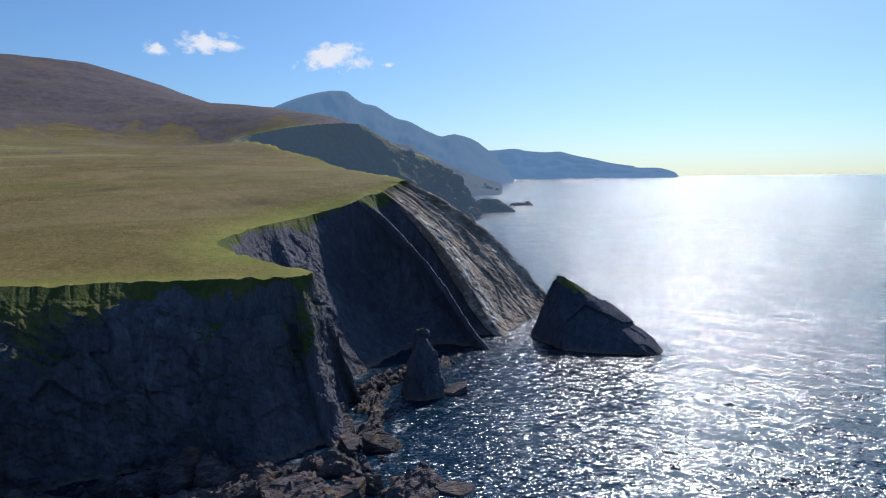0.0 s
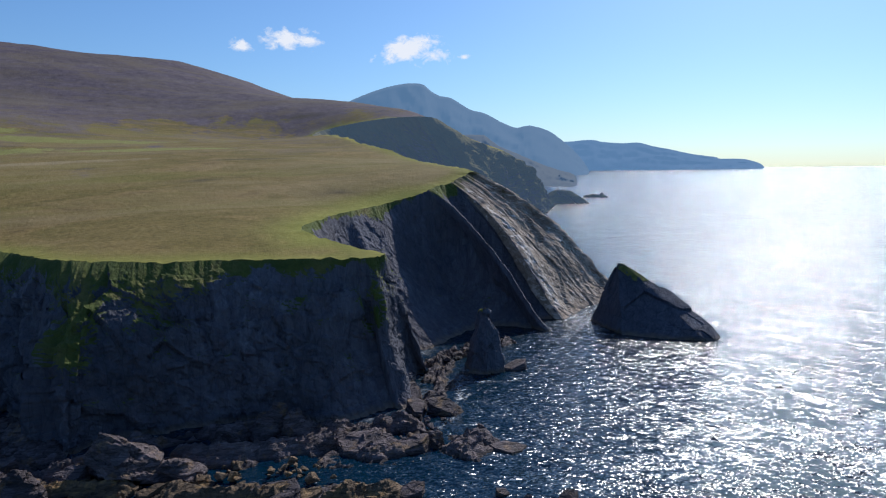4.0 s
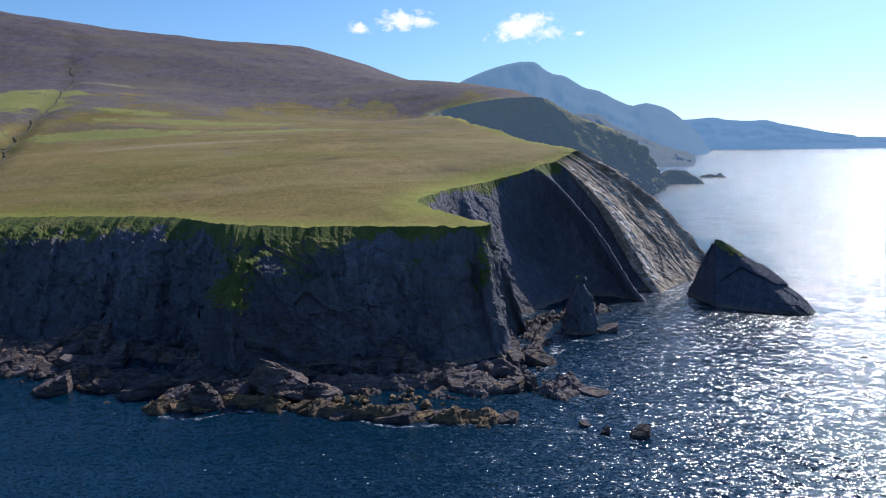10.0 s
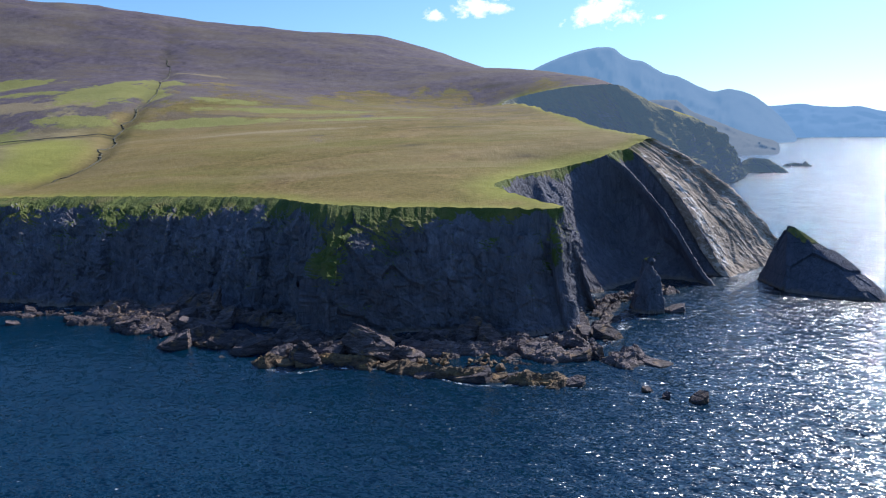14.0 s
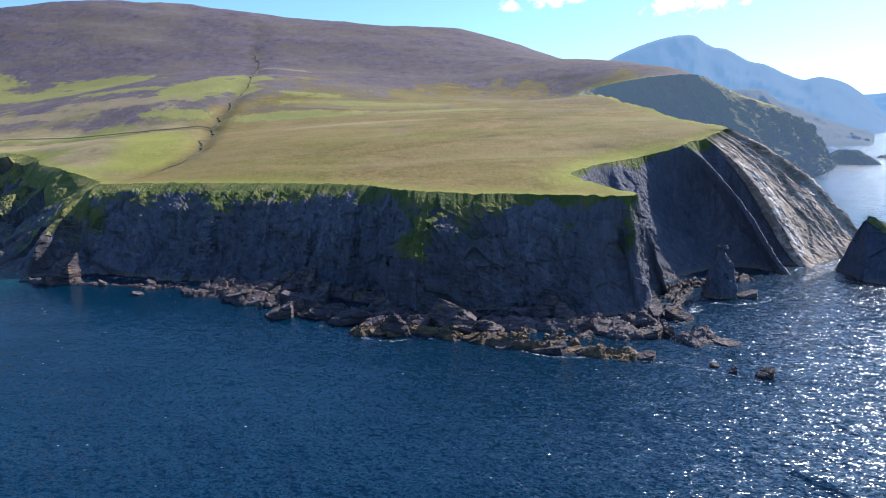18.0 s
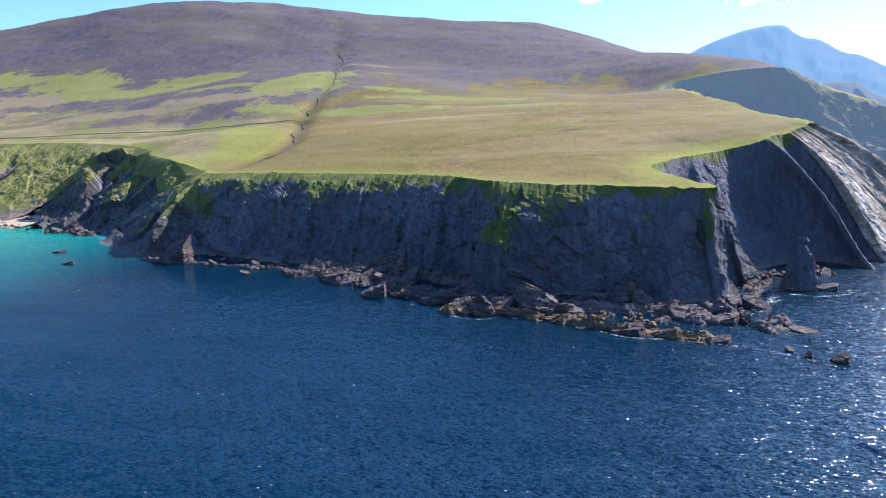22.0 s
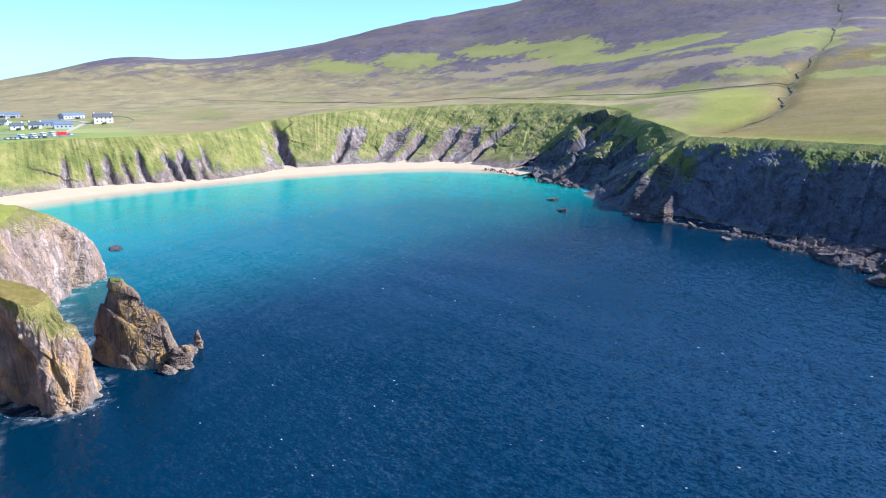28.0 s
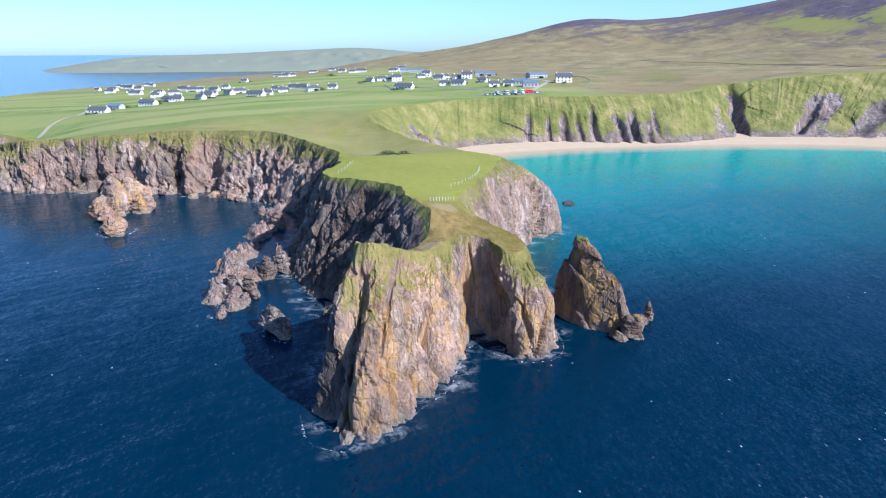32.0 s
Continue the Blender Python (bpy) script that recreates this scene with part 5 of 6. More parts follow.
shore_rocks(HEAD_ROCKS, "weathered pinkish rock ledge beside the headland", "rocks by the headland", MAT_SHELF, points=slab_points)
shore_rocks(STACK_ROCKS, "dark rock at the stack's foot", "rocks by the stack", MAT_STACK, points=slab_points)
shore_rocks(WEST_ROCKS, "pale brown crag below the western cliff", "rocks under the western cliff", MAT_HEAD, 0.85, points=slab_points)


def ledge(line, count, spread, size, height, label, group, material=None):
    c = catmull(np.array(line, float), 200)
    rows = []
    for k in range(count):
        q = c[int((k + random.random()) / count * 199)]
        w = size * random.choice((0.5, 0.7, 1.0, 1.3))
        rows.append((q[0] + random.gauss(0, spread), q[1] + random.gauss(0, spread), w, height * random.uniform(0.4, 1.2) * (w / size) ** 0.5, random.uniform(-35, 25), random.uniform(-0.3, 0.3)))
    shore_rocks(rows, label, group, material or MAT_ROCK, 0.6, 4)


ledge([(-128, 176), (-110, 172), (-96, 160), (-82, 150), (-64, 142), (-52, 133)], 16, 3.5, 9.0, 4.0, "jagged brown ledge rock under the cliff", "ledge rocks")
ledge([(-58, 126), (-40, 125), (-22, 122), (-6, 114), (8, 110), (24, 106)], 12, 2.0, 7.5, 2.6, "low ochre ledge rock off the cliff foot", "ledge rocks", MAT_OCHRE)
ledge([(-40, 138), (-20, 137), (0, 136), (18, 133), (34, 130), (44, 124)], 12, 2.4, 6.5, 3.4, "dark broken ledge rock under the cliff", "ledge rocks")
ledge([(-225, 206), (-205, 200), (-185, 196), (-160, 192), (-135, 190)], 8, 2.0, 5.0, 2.4, "brown ledge rock at the waterline", "ledge rocks")


def platform(line, width, high, strike, label, salt, material=None):
    """A wave-cut shelf of tilted beds: long saw-toothed steps broken by joints."""
    p = catmull(np.array(line, float), 120)
    lo, hi = p.min(0) - width * 1.5, p.max(0) + width * 1.5
    step = 0.55
    nx, ny = int((hi[0] - lo[0]) / step), int((hi[1] - lo[1]) / step)
    gx2, gy2 = np.meshgrid(lo[0] + step * np.arange(nx), lo[1] + step * np.arange(ny), indexing="ij")
    x, y = gx2.ravel(), gy2.ravel()
    dist = line_distance(x, y, [tuple(q) for q in p[::4]])
    wob = np.array([noise.fractal(Vector((a * 0.07, b * 0.07, salt)), 0.8, 2.1, 5) for a, b in zip(x, y)])
    cs, sn = math.cos(radians(strike)), math.sin(radians(strike))
    u = -x * sn + y * cs + 0.5 * wob
    along = x * cs + y * sn
    broken = scramble(np.floor(along / 6.0 + 0.4 * np.floor(u / 4.6)).astype(np.int64), np.floor(u / 4.6).astype(np.int64), np.zeros(len(x), np.int64), int(salt))
    saw = ((u / 4.6) % 1.0) * (0.35 + 0.9 * broken)
    saw2 = (u / 1.25 + 0.2 * broken) % 1.0
    flat = np.stack([along, u, 0 * x], 1)
    chunk = blocks(flat, (8.0, 3.8, 4.0), int(salt) + 3, 0, 0.3) + 0.3 * blocks(flat, (3.0, 1.4, 2.0), int(salt) + 13, 0, 0.2)
    body = np.clip(0.95 - dist / width + 1.15 * wob, -0.6, 1.1)
    solid = np.clip(body + 0.25, 0, 1)
    z = high * (body * 0.75 + 0.75 * saw * solid + 0.16 * saw2 * solid + 0.34 * chunk * solid) - 0.7
    idx = np.arange(nx * ny).reshape(nx, ny)
    quads = np.stack([idx[:-1, :-1], idx[1:, :-1], idx[1:, 1:], idx[:-1, 1:]], -1).reshape(-1, 4)
    quads = quads[z[quads].max(1) > -0.35]
    used = np.unique(quads)
    back = np.full(nx * ny, -1)
    back[used] = np.arange(len(used))
    ob = mesh_ob("rock_shelf", np.stack([x, y, z], 1)[used], back[quads].tolist(), material or MAT_ROCK)
    return tagged(ob, label, "rock shelf", kind="structure")


platform([(-130, 182), (-112, 176), (-98, 166), (-84, 158), (-66, 148), (-50, 138)], 9.0, 2.6, 28, "broken brown wave-cut shelf under the cliff", 5.0)
platform([(-60, 128), (-44, 128), (-28, 124), (-10, 115), (4, 111), (24, 106.5)], 5.2, 2.4, -18, "ochre wave-cut shelf of tilted beds", 21.0, MAT_OCHRE)
platform([(-46, 139), (-22, 139), (0, 138), (18, 134), (34, 130), (46, 124)], 7.5, 2.6, -10, "dark wave-cut shelf below the prow", 37.0)
platform([(-230, 203), (-205, 198), (-185, 195), (-160, 192), (-132, 188)], 3.2, 1.6, 10, "narrow brown shelf at the cliff foot", 53.0)
platform([(-135, 194), (-112, 191), (-92, 184), (-76, 176), (-62, 164), (-52, 150)], 9.0, 3.2, 24, "dark shelf of fallen rock at the foot of the wall", 133.0)
platform([(-38, 148), (-20, 150), (0, 150), (16, 146), (32, 142)], 7.0, 3.0, -12, "dark shelf of fallen rock below the buttress", 149.0)
platform([(46, 150), (52, 168), (57, 186), (62, 198), (76, 206), (92, 214)], 5.0, 2.2, 60, "dark boulder shelf in the cove", 69.0)
platform([(-352, 286), (-336, 281), (-320, 277), (-308, 268)], 5.0, 2.2, 30, "pinkish rock shelf in the bay's corner", 85.0)
platform([(-262, -152), (-250, -156), (-240, -158), (-226, -157)], 4.0, 2.6, 20, "weathered rock shelf below the headland", 101.0, MAT_SHELF)

platform([(-352, -152), (-325, -155), (-300, -158), (-282, -160), (-262, -163), (-245, -164), (-232, -163)], 4.6, 3.4, 25, "pink-grey rock ridge running out from the headland", 117.0, MAT_SHELF)

# boulders: eight shapes shared by all
BOULDERS = []
for k in range(8):
    w = random.uniform(0.7, 1.2)
    pts_b = [Vector((random.gauss(0, 1), random.gauss(0, 1), random.gauss(0, 1))).normalized() * random.uniform(0.8, 1.1) for _ in range(15)]
    bm = bmesh.new()
    for q in pts_b:
        bm.verts.new((q.x * w, q.y, q.z * 0.62))
    r = bmesh.ops.convex_hull(bm, input=bm.verts)
    bmesh.ops.delete(bm, geom=[e for e in r["geom_interior"] if isinstance(e, bmesh.types.BMVert)], context="VERTS")
    bmesh.ops.bevel(bm, geom=list(bm.edges), offset=0.06, segments=1, affect="EDGES")
    me = bpy.data.meshes.new("boulder")
    bm.to_mesh(me)
    bm.free()
    me.materials.append(MAT_ROCK)
    BOULDERS.append(me)


def boulders(line, count, spread, size, lift, label, group, material=None):
    shapes = BOULDERS
    if material:
        shapes = [me.copy() for me in BOULDERS]
        for me in shapes:
            me.materials[0] = material
    c = catmull(np.array(line, float), 200)
    for _ in range(count):
        q = c[random.randrange(200)]
        r = size * random.choice((0.5, 0.6, 0.8, 1.0, 1.5))
        ob = new("boulder", random.choice(shapes))
        x, y = q[0] + random.gauss(0, spread), q[1] + random.gauss(0, spread)
        ob.matrix_world = Matrix.Translation((x, y, lift + r * 0.2)) @ Euler((random.uniform(-0.4, 0.4), random.uniform(-0.4, 0.4), random.uniform(0, 6.3))).to_matrix().to_4x4() @ Matrix.Diagonal((r, r * random.uniform(0.7, 1.2), r, 1))
        tagged(ob, label, "boulder", group)


boulders([(-22, 124), (-12, 126), (2, 122), (10, 118)], 46, 2.6, 1.2, 0.9, "rounded ochre boulder on the rock ledge", "boulders on the ledge", MAT_OCHRE)
boulders([(-118, 172), (-100, 160), (-80, 148), (-60, 138)], 46, 4.0, 1.2, 0.7, "broken brown boulder at the cliff foot", "boulders on the ledge")
boulders([(52, 180), (58, 196), (68, 201), (82, 206)], 60, 3.0, 1.3, 1.2, "dark boulder on the cove shore", "boulders in the cove")
boulders([(20, 134), (32, 132), (40, 140), (46, 150)], 36, 3.0, 1.1, 0.5, "dark wet boulder under the prow", "boulders under the prow")
boulders([(-352, 284), (-338, 280), (-322, 277), (-312, 272)], 56, 3.5, 1.5, 0.8, "pale pinkish boulder in the bay's corner", "boulders in the bay corner")
boulders([(-425, 306), (-405, 302), (-385, 295), (-362, 288)], 50, 3.0, 1.1, 1.0, "pale shingle boulder at the beach end", "boulders at the beach end")
boulders([(-394, -212), (-390, -198), (-384, -184), (-374, -172)], 46, 2.4, 1.1, 0.8, "grey boulder in the western cove", "boulders in the western cove")
boulders([(-210, 200), (-180, 195), (-150, 192), (-125, 186)], 26, 3.0, 1.0, 0.4, "brown boulder at the cliff foot", "boulders on the ledge")


# ---- surf ----
def foam_material():
    m = Mat("sea_foam", 0.7, 0.3)
    a = m.ramp(m.noise(0.55, None, 9, 0.75, 0.8), (0.50, 0.0), (0.64, 1.0))
    m.put(m.b.inputs["Alpha"], m.math("MULTIPLY", m.math("MULTIPLY", a, 0.8), m.attr("fade")))
    return m.done(m.mix(m.noise(1.5), (0.62, 0.66, 0.68), (0.84, 0.86, 0.87)))


MAT_FOAM = foam_material()


def surf(line, width, label, closed=False):
    p = np.array(line, float)
    if closed:
        p = np.vstack([p, p[:1]])
    n = max(int(np.hypot(*np.diff(p, axis=0).T).sum() / 0.8), 12)
    c = catmull(p, n)
    t = np.gradient(c, axis=0)
    t /= np.maximum(np.hypot(t[:, 0], t[:, 1]), 1e-6)[:, None]
    side = np.stack([-t[:, 1], t[:, 0]], 1)
    v, fade = [], []
    for q, k in zip(c, side):
        w = width * (0.35 + 1.5 * abs(noise.fractal(Vector((q[0] * 0.15, q[1] * 0.15, 5)), 0.8, 2.1, 4)))
        for a, b in ((-1.3, 0.0), (-0.6, 0.75), (0.0, 1.0), (0.6, 0.75), (1.3, 0.0)):
            v.append((q[0] + k[0] * a * w, q[1] + k[1] * a * w, 0.06))
            fade.append(b)
    f = [(i * 5 + j, i * 5 + j + 1, (i + 1) * 5 + j + 1, (i + 1) * 5 + j) for i in range(n - 1) for j in range(4)]
    ob = mesh_ob("surf", v, f, MAT_FOAM)
    layer(ob, "fade", fade)
    return tagged(ob, label, "surf", kind="stuff")


surf([(-199, -76), (-189, -77.5), (-183.5, -82), (-183.5, -89), (-190, -95), (-194, -98), (-184, -103), (-173.5, -107), (-166, -114), (-156.5, -121.5), (-153.8, -128), (-158, -134.5), (-168, -136.5)], 0.2, "white surf round the headland tip")
surf([(118, 212), (126, 223), (134, 231), (143, 240), (146, 250)], 3.2, "white water swirling in the gap behind the stack")
surf([(-60, 122), (-50, 119), (-40, 122), (-20, 118), (-2, 106), (12, 105), (28, 102), (40, 97), (52, 87)], 0.7, "white water along the rock ledge")
surf([(133, 232), (141, 242), (150, 251), (162, 262), (172, 272)], 6.0, "white water in the channel behind the stack")
surf([(120, 214), (130, 226), (138, 236)], 3.0, "white water under the nose")
surf([(139, 204), (150, 193), (166, 184), (176, 190)], 1.6, "surf along the wedge stack's foot")
surf([(-247, -163), (-238, -164), (-228, -160), (-221, -162)], 1.2, "surf among the headland ledges")
surf([(-218, -146), (-208, -147), (-202, -141)], 1.0, "surf round the low rock")
surf([(-320, -219), (-312, -213), (-316, -207), (-326, -206)], 1.2, "surf at the crag's point")
surf([(35, 132), (45, 140), (52, 152), (58, 165), (56, 178)], 2.2, "white water under the prow")
surf([(64, 171), (76, 168), (88, 174), (90, 182)], 1.4, "surf round the pinnacle")


# ---- village ----
def box(bm, x0, x1, y0, y1, z0, z1):
    v = [bm.verts.new(p) for p in ((x0, y0, z0), (x1, y0, z0), (x1, y1, z0), (x0, y1, z0), (x0, y0, z1), (x1, y0, z1), (x1, y1, z1), (x0, y1, z1))]
    for f in ((0, 3, 2, 1), (4, 5, 6, 7), (0, 1, 5, 4), (1, 2, 6, 5), (2, 3, 7, 6), (3, 0, 4, 7)):
        bm.faces.new([v[i] for i in f])
    return bm


def boxed(name, dims, material, parent, label=""):
    return part(name, box(bmesh.new(), *dims), material, parent, label)


WHITE = plain("whitewash", (0.74, 0.73, 0.70), 0.8, 0.10, 0.6)
CREAM = plain("cream_render", (0.66, 0.60, 0.47), 0.8, 0.10, 0.6)
GREY_WALL = plain("grey_render", (0.36, 0.36, 0.37), 0.85, 0.15, 0.6)
SLATE = plain("slate", (0.085, 0.088, 0.10), 0.6, 0.25, 1.2)
TIN = plain("painted_tin", (0.12, 0.16, 0.20), 0.5, 0.25, 0.8)
GLASS = plain("window_glass", (0.03, 0.04, 0.05), 0.12, 0.2)
WOOD = plain("weathered_wood", (0.26, 0.22, 0.17), 0.85, 0.3, 4.0)


def gable(length, depth, eave, ridge_z, over=0.35, thick=0.22):
    bm = bmesh.new()
    l, d = length / 2 + over, depth / 2 + over
    drop = (ridge_z - eave) / (depth / 2) * over
    prof = [(-d, eave - drop), (0, ridge_z), (d, eave - drop), (d, eave - drop + thick), (0, ridge_z + thick), (-d, eave - drop + thick)]
    a = [bm.verts.new((-l, y, z)) for y, z in prof]
    b = [bm.verts.new((l, y, z)) for y, z in prof]
    for i in range(6):
        j = (i + 1) % 6
        bm.faces.new((a[i], a[j], b[j], b[i]))
    for e in (a, b):
        bm.faces.new((e[0], e[1], e[4], e[5]))
        bm.faces.new((e[1], e[2], e[3], e[4]))
    bmesh.ops.recalc_face_normals(bm, faces=bm.faces)
    return bm


def shell(length, depth, eave, ridge_z):
    bm = bmesh.new()
    l, d = length / 2, depth / 2
    prof = [(-d, -1.2), (d, -1.2), (d, eave), (0, ridge_z), (-d, eave)]
    a = [bm.verts.new((-l, y, z)) for y, z in prof]
    b = [bm.verts.new((l, y, z)) for y, z in prof]
    for i in range(5):
        j = (i + 1) % 5
        bm.faces.new((a[i], a[j], b[j], b[i]))
    bm.faces.new(a)
    bm.faces.new(b)
    bmesh.ops.recalc_face_normals(bm, faces=bm.faces)
    return bm


def make_house(length, depth, eave, ridge_z, walls, roof, storeys, label, chimneys=2, doors=True):
    ob = tagged(new("house"), label, "house", "houses of the village")
    part("wall", shell(length, depth, eave, ridge_z), walls, ob)
    r = part("roof", gable(length, depth, eave, ridge_z), roof, ob)
    for k in range(chimneys):
        x = (-1 if k == 0 else 1) * (length / 2 - 0.7)
        boxed("chimney", (x - 0.45, x + 0.45, -0.35, 0.35, ridge_z - 0.6, ridge_z + 1.1), walls, r)
    n = max(2, int(length / 3.2))
    for side in (-1, 1):
        for st in range(storeys):
            for i in range(n):
                x = (i + 0.5) / n * (length - 1.5) - (length - 1.5) / 2
                y = side * depth / 2
                if doors and st == 0 and i == n // 2 and side < 0:
                    boxed("door", (x - 0.5, x + 0.5, y - 0.05, y + 0.05, 0.1, 2.1), WOOD, ob)
                    continue
                w = boxed("window", (x - 0.6, x + 0.6, y - 0.06, y + 0.06, 0.95 + st * 2.7, 2.15 + st * 2.7), GLASS, ob, "dark glass window")
    return ob


HOUSES = [
    make_house(9.5, 6.0, 2.7, 5.0, WHITE, SLATE, 1, "small whitewashed cottage with a slate roof on grass"),
    make_house(13.0, 7.0, 2.8, 5.4, WHITE, SLATE, 1, "white bungalow with a dark slate roof on grass"),
    make_house(17.5, 7.2, 2.9, 5.6, WHITE, SLATE, 1, "long white bungalow with a dark roof on grass"),
    make_house(11.5, 7.5, 5.3, 8.0, WHITE, SLATE, 2, "two-storey white house with a slate roof"),
    make_house(15.5, 8.0, 5.4, 8.4, CREAM, SLATE, 2, "large cream two-storey house above the beach"),
    make_house(14.0, 8.0, 3.4, 5.4, GREY_WALL, TIN, 1, "grey farm shed with a dark tin roof", 0, False),
    make_house(22.0, 9.0, 3.6, 5.6, GREY_WALL, TIN, 1, "long dark farm shed beside the lane", 0, False)]
placed = set()


def house_at(kind, x, y, turn):
    m = Matrix.Translation((x, y, ground_z(x, y) + 0.1)) @ Matrix.Rotation(radians(turn), 4, "Z")
    if kind not in placed:
        placed.add(kind)
        HOUSES[kind].matrix_basis = m
        return HOUSES[kind]
    return copy_thing(HOUSES[kind], m)


NEAR_HOUSES = [
    (2, -743, -301, 62), (2, -680, -326, 70), (5, -728, -326, 65), (1, -783, -291, 60), (0, -825, -291, 100), (0, -772, -258, 50), (2, -870, -266, 75), (1, -855, -242, 40), (1, -884, -235, 110),
    (2, -749, -202, 62), (0, -762, -192, 80), (1, -868, -190, 70), (2, -852, -161, 55), (1, -796, -149, 120), (0, -922, -82, 60), (1, -931, -67, 100), (3, -899, -51, 80), (2, -710, -61, 60)]
MORE_HOUSES = [
    (1, -775, -282, 75), (0, -1255, -504, 60), (0, -1431, -520, 80), (1, -1213, -430, 70), (0, -925, -338, 100), (1, -996, -349, 60), (0, -986, -296, 85), (1, -838, -262, 65), (0, -1012, -268, 75), (0, -805, -180, 95),
    (1, -880, -172, 65), (0, -800, -128, 70), (1, -1285, -207, 70), (0, -1300, -196, 100), (1, -1557, -128, 75), (0, -1196, -96, 80), (0, -905, -58, 60), (1, -1172, -32, 75), (5, -1150, -16, 90), (0, -945, -16, 100),
    (1, -868, -4, 60), (0, -726, -20, 80), (5, -668, 50, 80), (0, -1340, -440, 60), (0, -1090, -410, 95), (1, -1320, -480, 75)]
FAR_HOUSES = [
    (2, -1216, -470, 60), (1, -1144, -453, 80), (2, -1272, -460, 60), (2, -1018, -384, 70), (1, -1400, -462, 90), (1, -942, -340, 60), (1, -965, -325, 110), (2, -1046, -328, 60), (2, -1001, -307, 80),
    (1, -951, -273, 60), (0, -1168, -262, 70), (2, -1585, -243, 75), (2, -1587, -222, 60), (1, -1500, -230, 90), (2, -1600, -169, 80), (1, -1276, -111, 70), (2, -1204, -82, 80), (3, -1177, -17, 90), (6, -1128, 0, 80)]
LANE_HOUSES = [
    (3, -965, -6, 70), (0, -890, 7, 100), (1, -716, -8, 60), (3, -830, 22, 75), (1, -838, 14, 110), (5, -954, 63, 90), (5, -931, 71, 80), (0, -760, 25, 60), (0, -681, 19, 85), (0, -683, 33, 75), (5, -691, 46, 70), (6, -798, 94, 105), (4, -697, 91, 78)]
for rows in (NEAR_HOUSES, FAR_HOUSES, LANE_HOUSES, MORE_HOUSES):
    for row in rows:
        house_at(*row)


def make_car(colour, label, category, length=4.3, height=1.45, van=False):
    paint = plain("paint_" + category, colour, 0.35, 0.08)
    ob = tagged(new("van" if van else "car"), label, category, "vehicles in the car park")
    w = 0.88 if not van else 1.05
    boxed("body", (-length / 2, length / 2, -w, w, 0.35, 0.95 if not van else height), paint, ob)
    if not van:
        bm = bmesh.new()
        lo = [(-length * 0.36, -w * 0.95, 0.95), (length * 0.28, -w * 0.95, 0.95), (length * 0.28, w * 0.95, 0.95), (-length * 0.36, w * 0.95, 0.95)]
        hi = [(-length * 0.28, -w * 0.75, height), (length * 0.12, -w * 0.75, height), (length * 0.12, w * 0.75, height), (-length * 0.28, w * 0.75, height)]
        a, b = [bm.verts.new(p) for p in lo], [bm.verts.new(p) for p in hi]
        for i in range(4):
            bm.faces.new((a[i], a[(i + 1) % 4], b[(i + 1) % 4], b[i]))
        bm.faces.new(b)
        part("cabin", bm, GLASS, ob, "dark glass cabin")
        boxed("roof", (-length * 0.27, length * 0.11, -w * 0.74, w * 0.74, height, height + 0.04), paint, ob)
    else:
        boxed("windscreen", (length / 2 - 0.02, length / 2 + 0.03, -w * 0.85, w * 0.85, height * 0.55, height * 0.88), GLASS, ob, "dark windscreen")
        boxed("side_window", (-length * 0.2, length * 0.15, -w - 0.02, -w + 0.02, height * 0.5, height * 0.8), GLASS, ob, "dark side window")
    for x in (-length * 0.3, length * 0.3):
        for y in (-w, w):
            bm = bmesh.new()
            bmesh.ops.create_cone(bm, cap_ends=True, segments=14, radius1=0.34, radius2=0.34, depth=0.22, matrix=Matrix.Translation((x, y, 0.34)) @ Matrix.Rotation(radians(90), 4, "X"))
            part("wheel", bm, RUBBER, ob, "black tyre")
    return ob


RUBBER = plain("tyre_rubber", (0.02, 0.02, 0.02), 0.9, 0.2)
CARS = [
    make_car((0.70, 0.70, 0.70), "white parked car on tarmac", "car"), make_car((0.22, 0.23, 0.25), "grey parked car on tarmac", "car"), make_car((0.05, 0.07, 0.13), "dark blue parked car on tarmac", "car"),
    make_car((0.75, 0.74, 0.72), "white camper van in the car park", "van", 6.0, 2.6, True), make_car((0.60, 0.02, 0.03), "bright red van in the car park", "van", 6.2, 2.6, True)]
slots = [(0, -599, -6), (1, -598, -3.2), (0, -597, -0.4), (2, -597, 2.4), (0, -596, 5.2), (1, -595, 8.0), (0, -594, 10.8), (1, -593, 13.6), (2, -592, 16.4), (3, -604, 4), (3, -606, 12), (3, -607, 19), (4, -604, 31), (0, -600, 24), (3, -611, 26), (0, -602, 36), (3, -700, 60)]
used = set()
for kind, x, y in slots:
    m = Matrix.Translation((x, y, ground_z(x, y) + 0.12)) @ Matrix.Rotation(radians(random.uniform(-8, 8) + (90 if kind == 4 else 10)), 4, "Z")
    if kind in used:
        copy_thing(CARS[kind], m)
    else:
        used.add(kind)
        CARS[kind].matrix_basis = m


# ---- lanes, walls and fences, laid on the turf ----
GRAVEL = plain("pale_gravel", (0.34, 0.30, 0.23), 0.95, 0.2, 0.8)
TARMAC = plain("worn_tarmac", (0.20, 0.20, 0.20), 0.9, 0.2, 0.8)
DRYSTONE = plain("drystone", (0.17, 0.16, 0.14), 0.95, 0.4, 1.2)


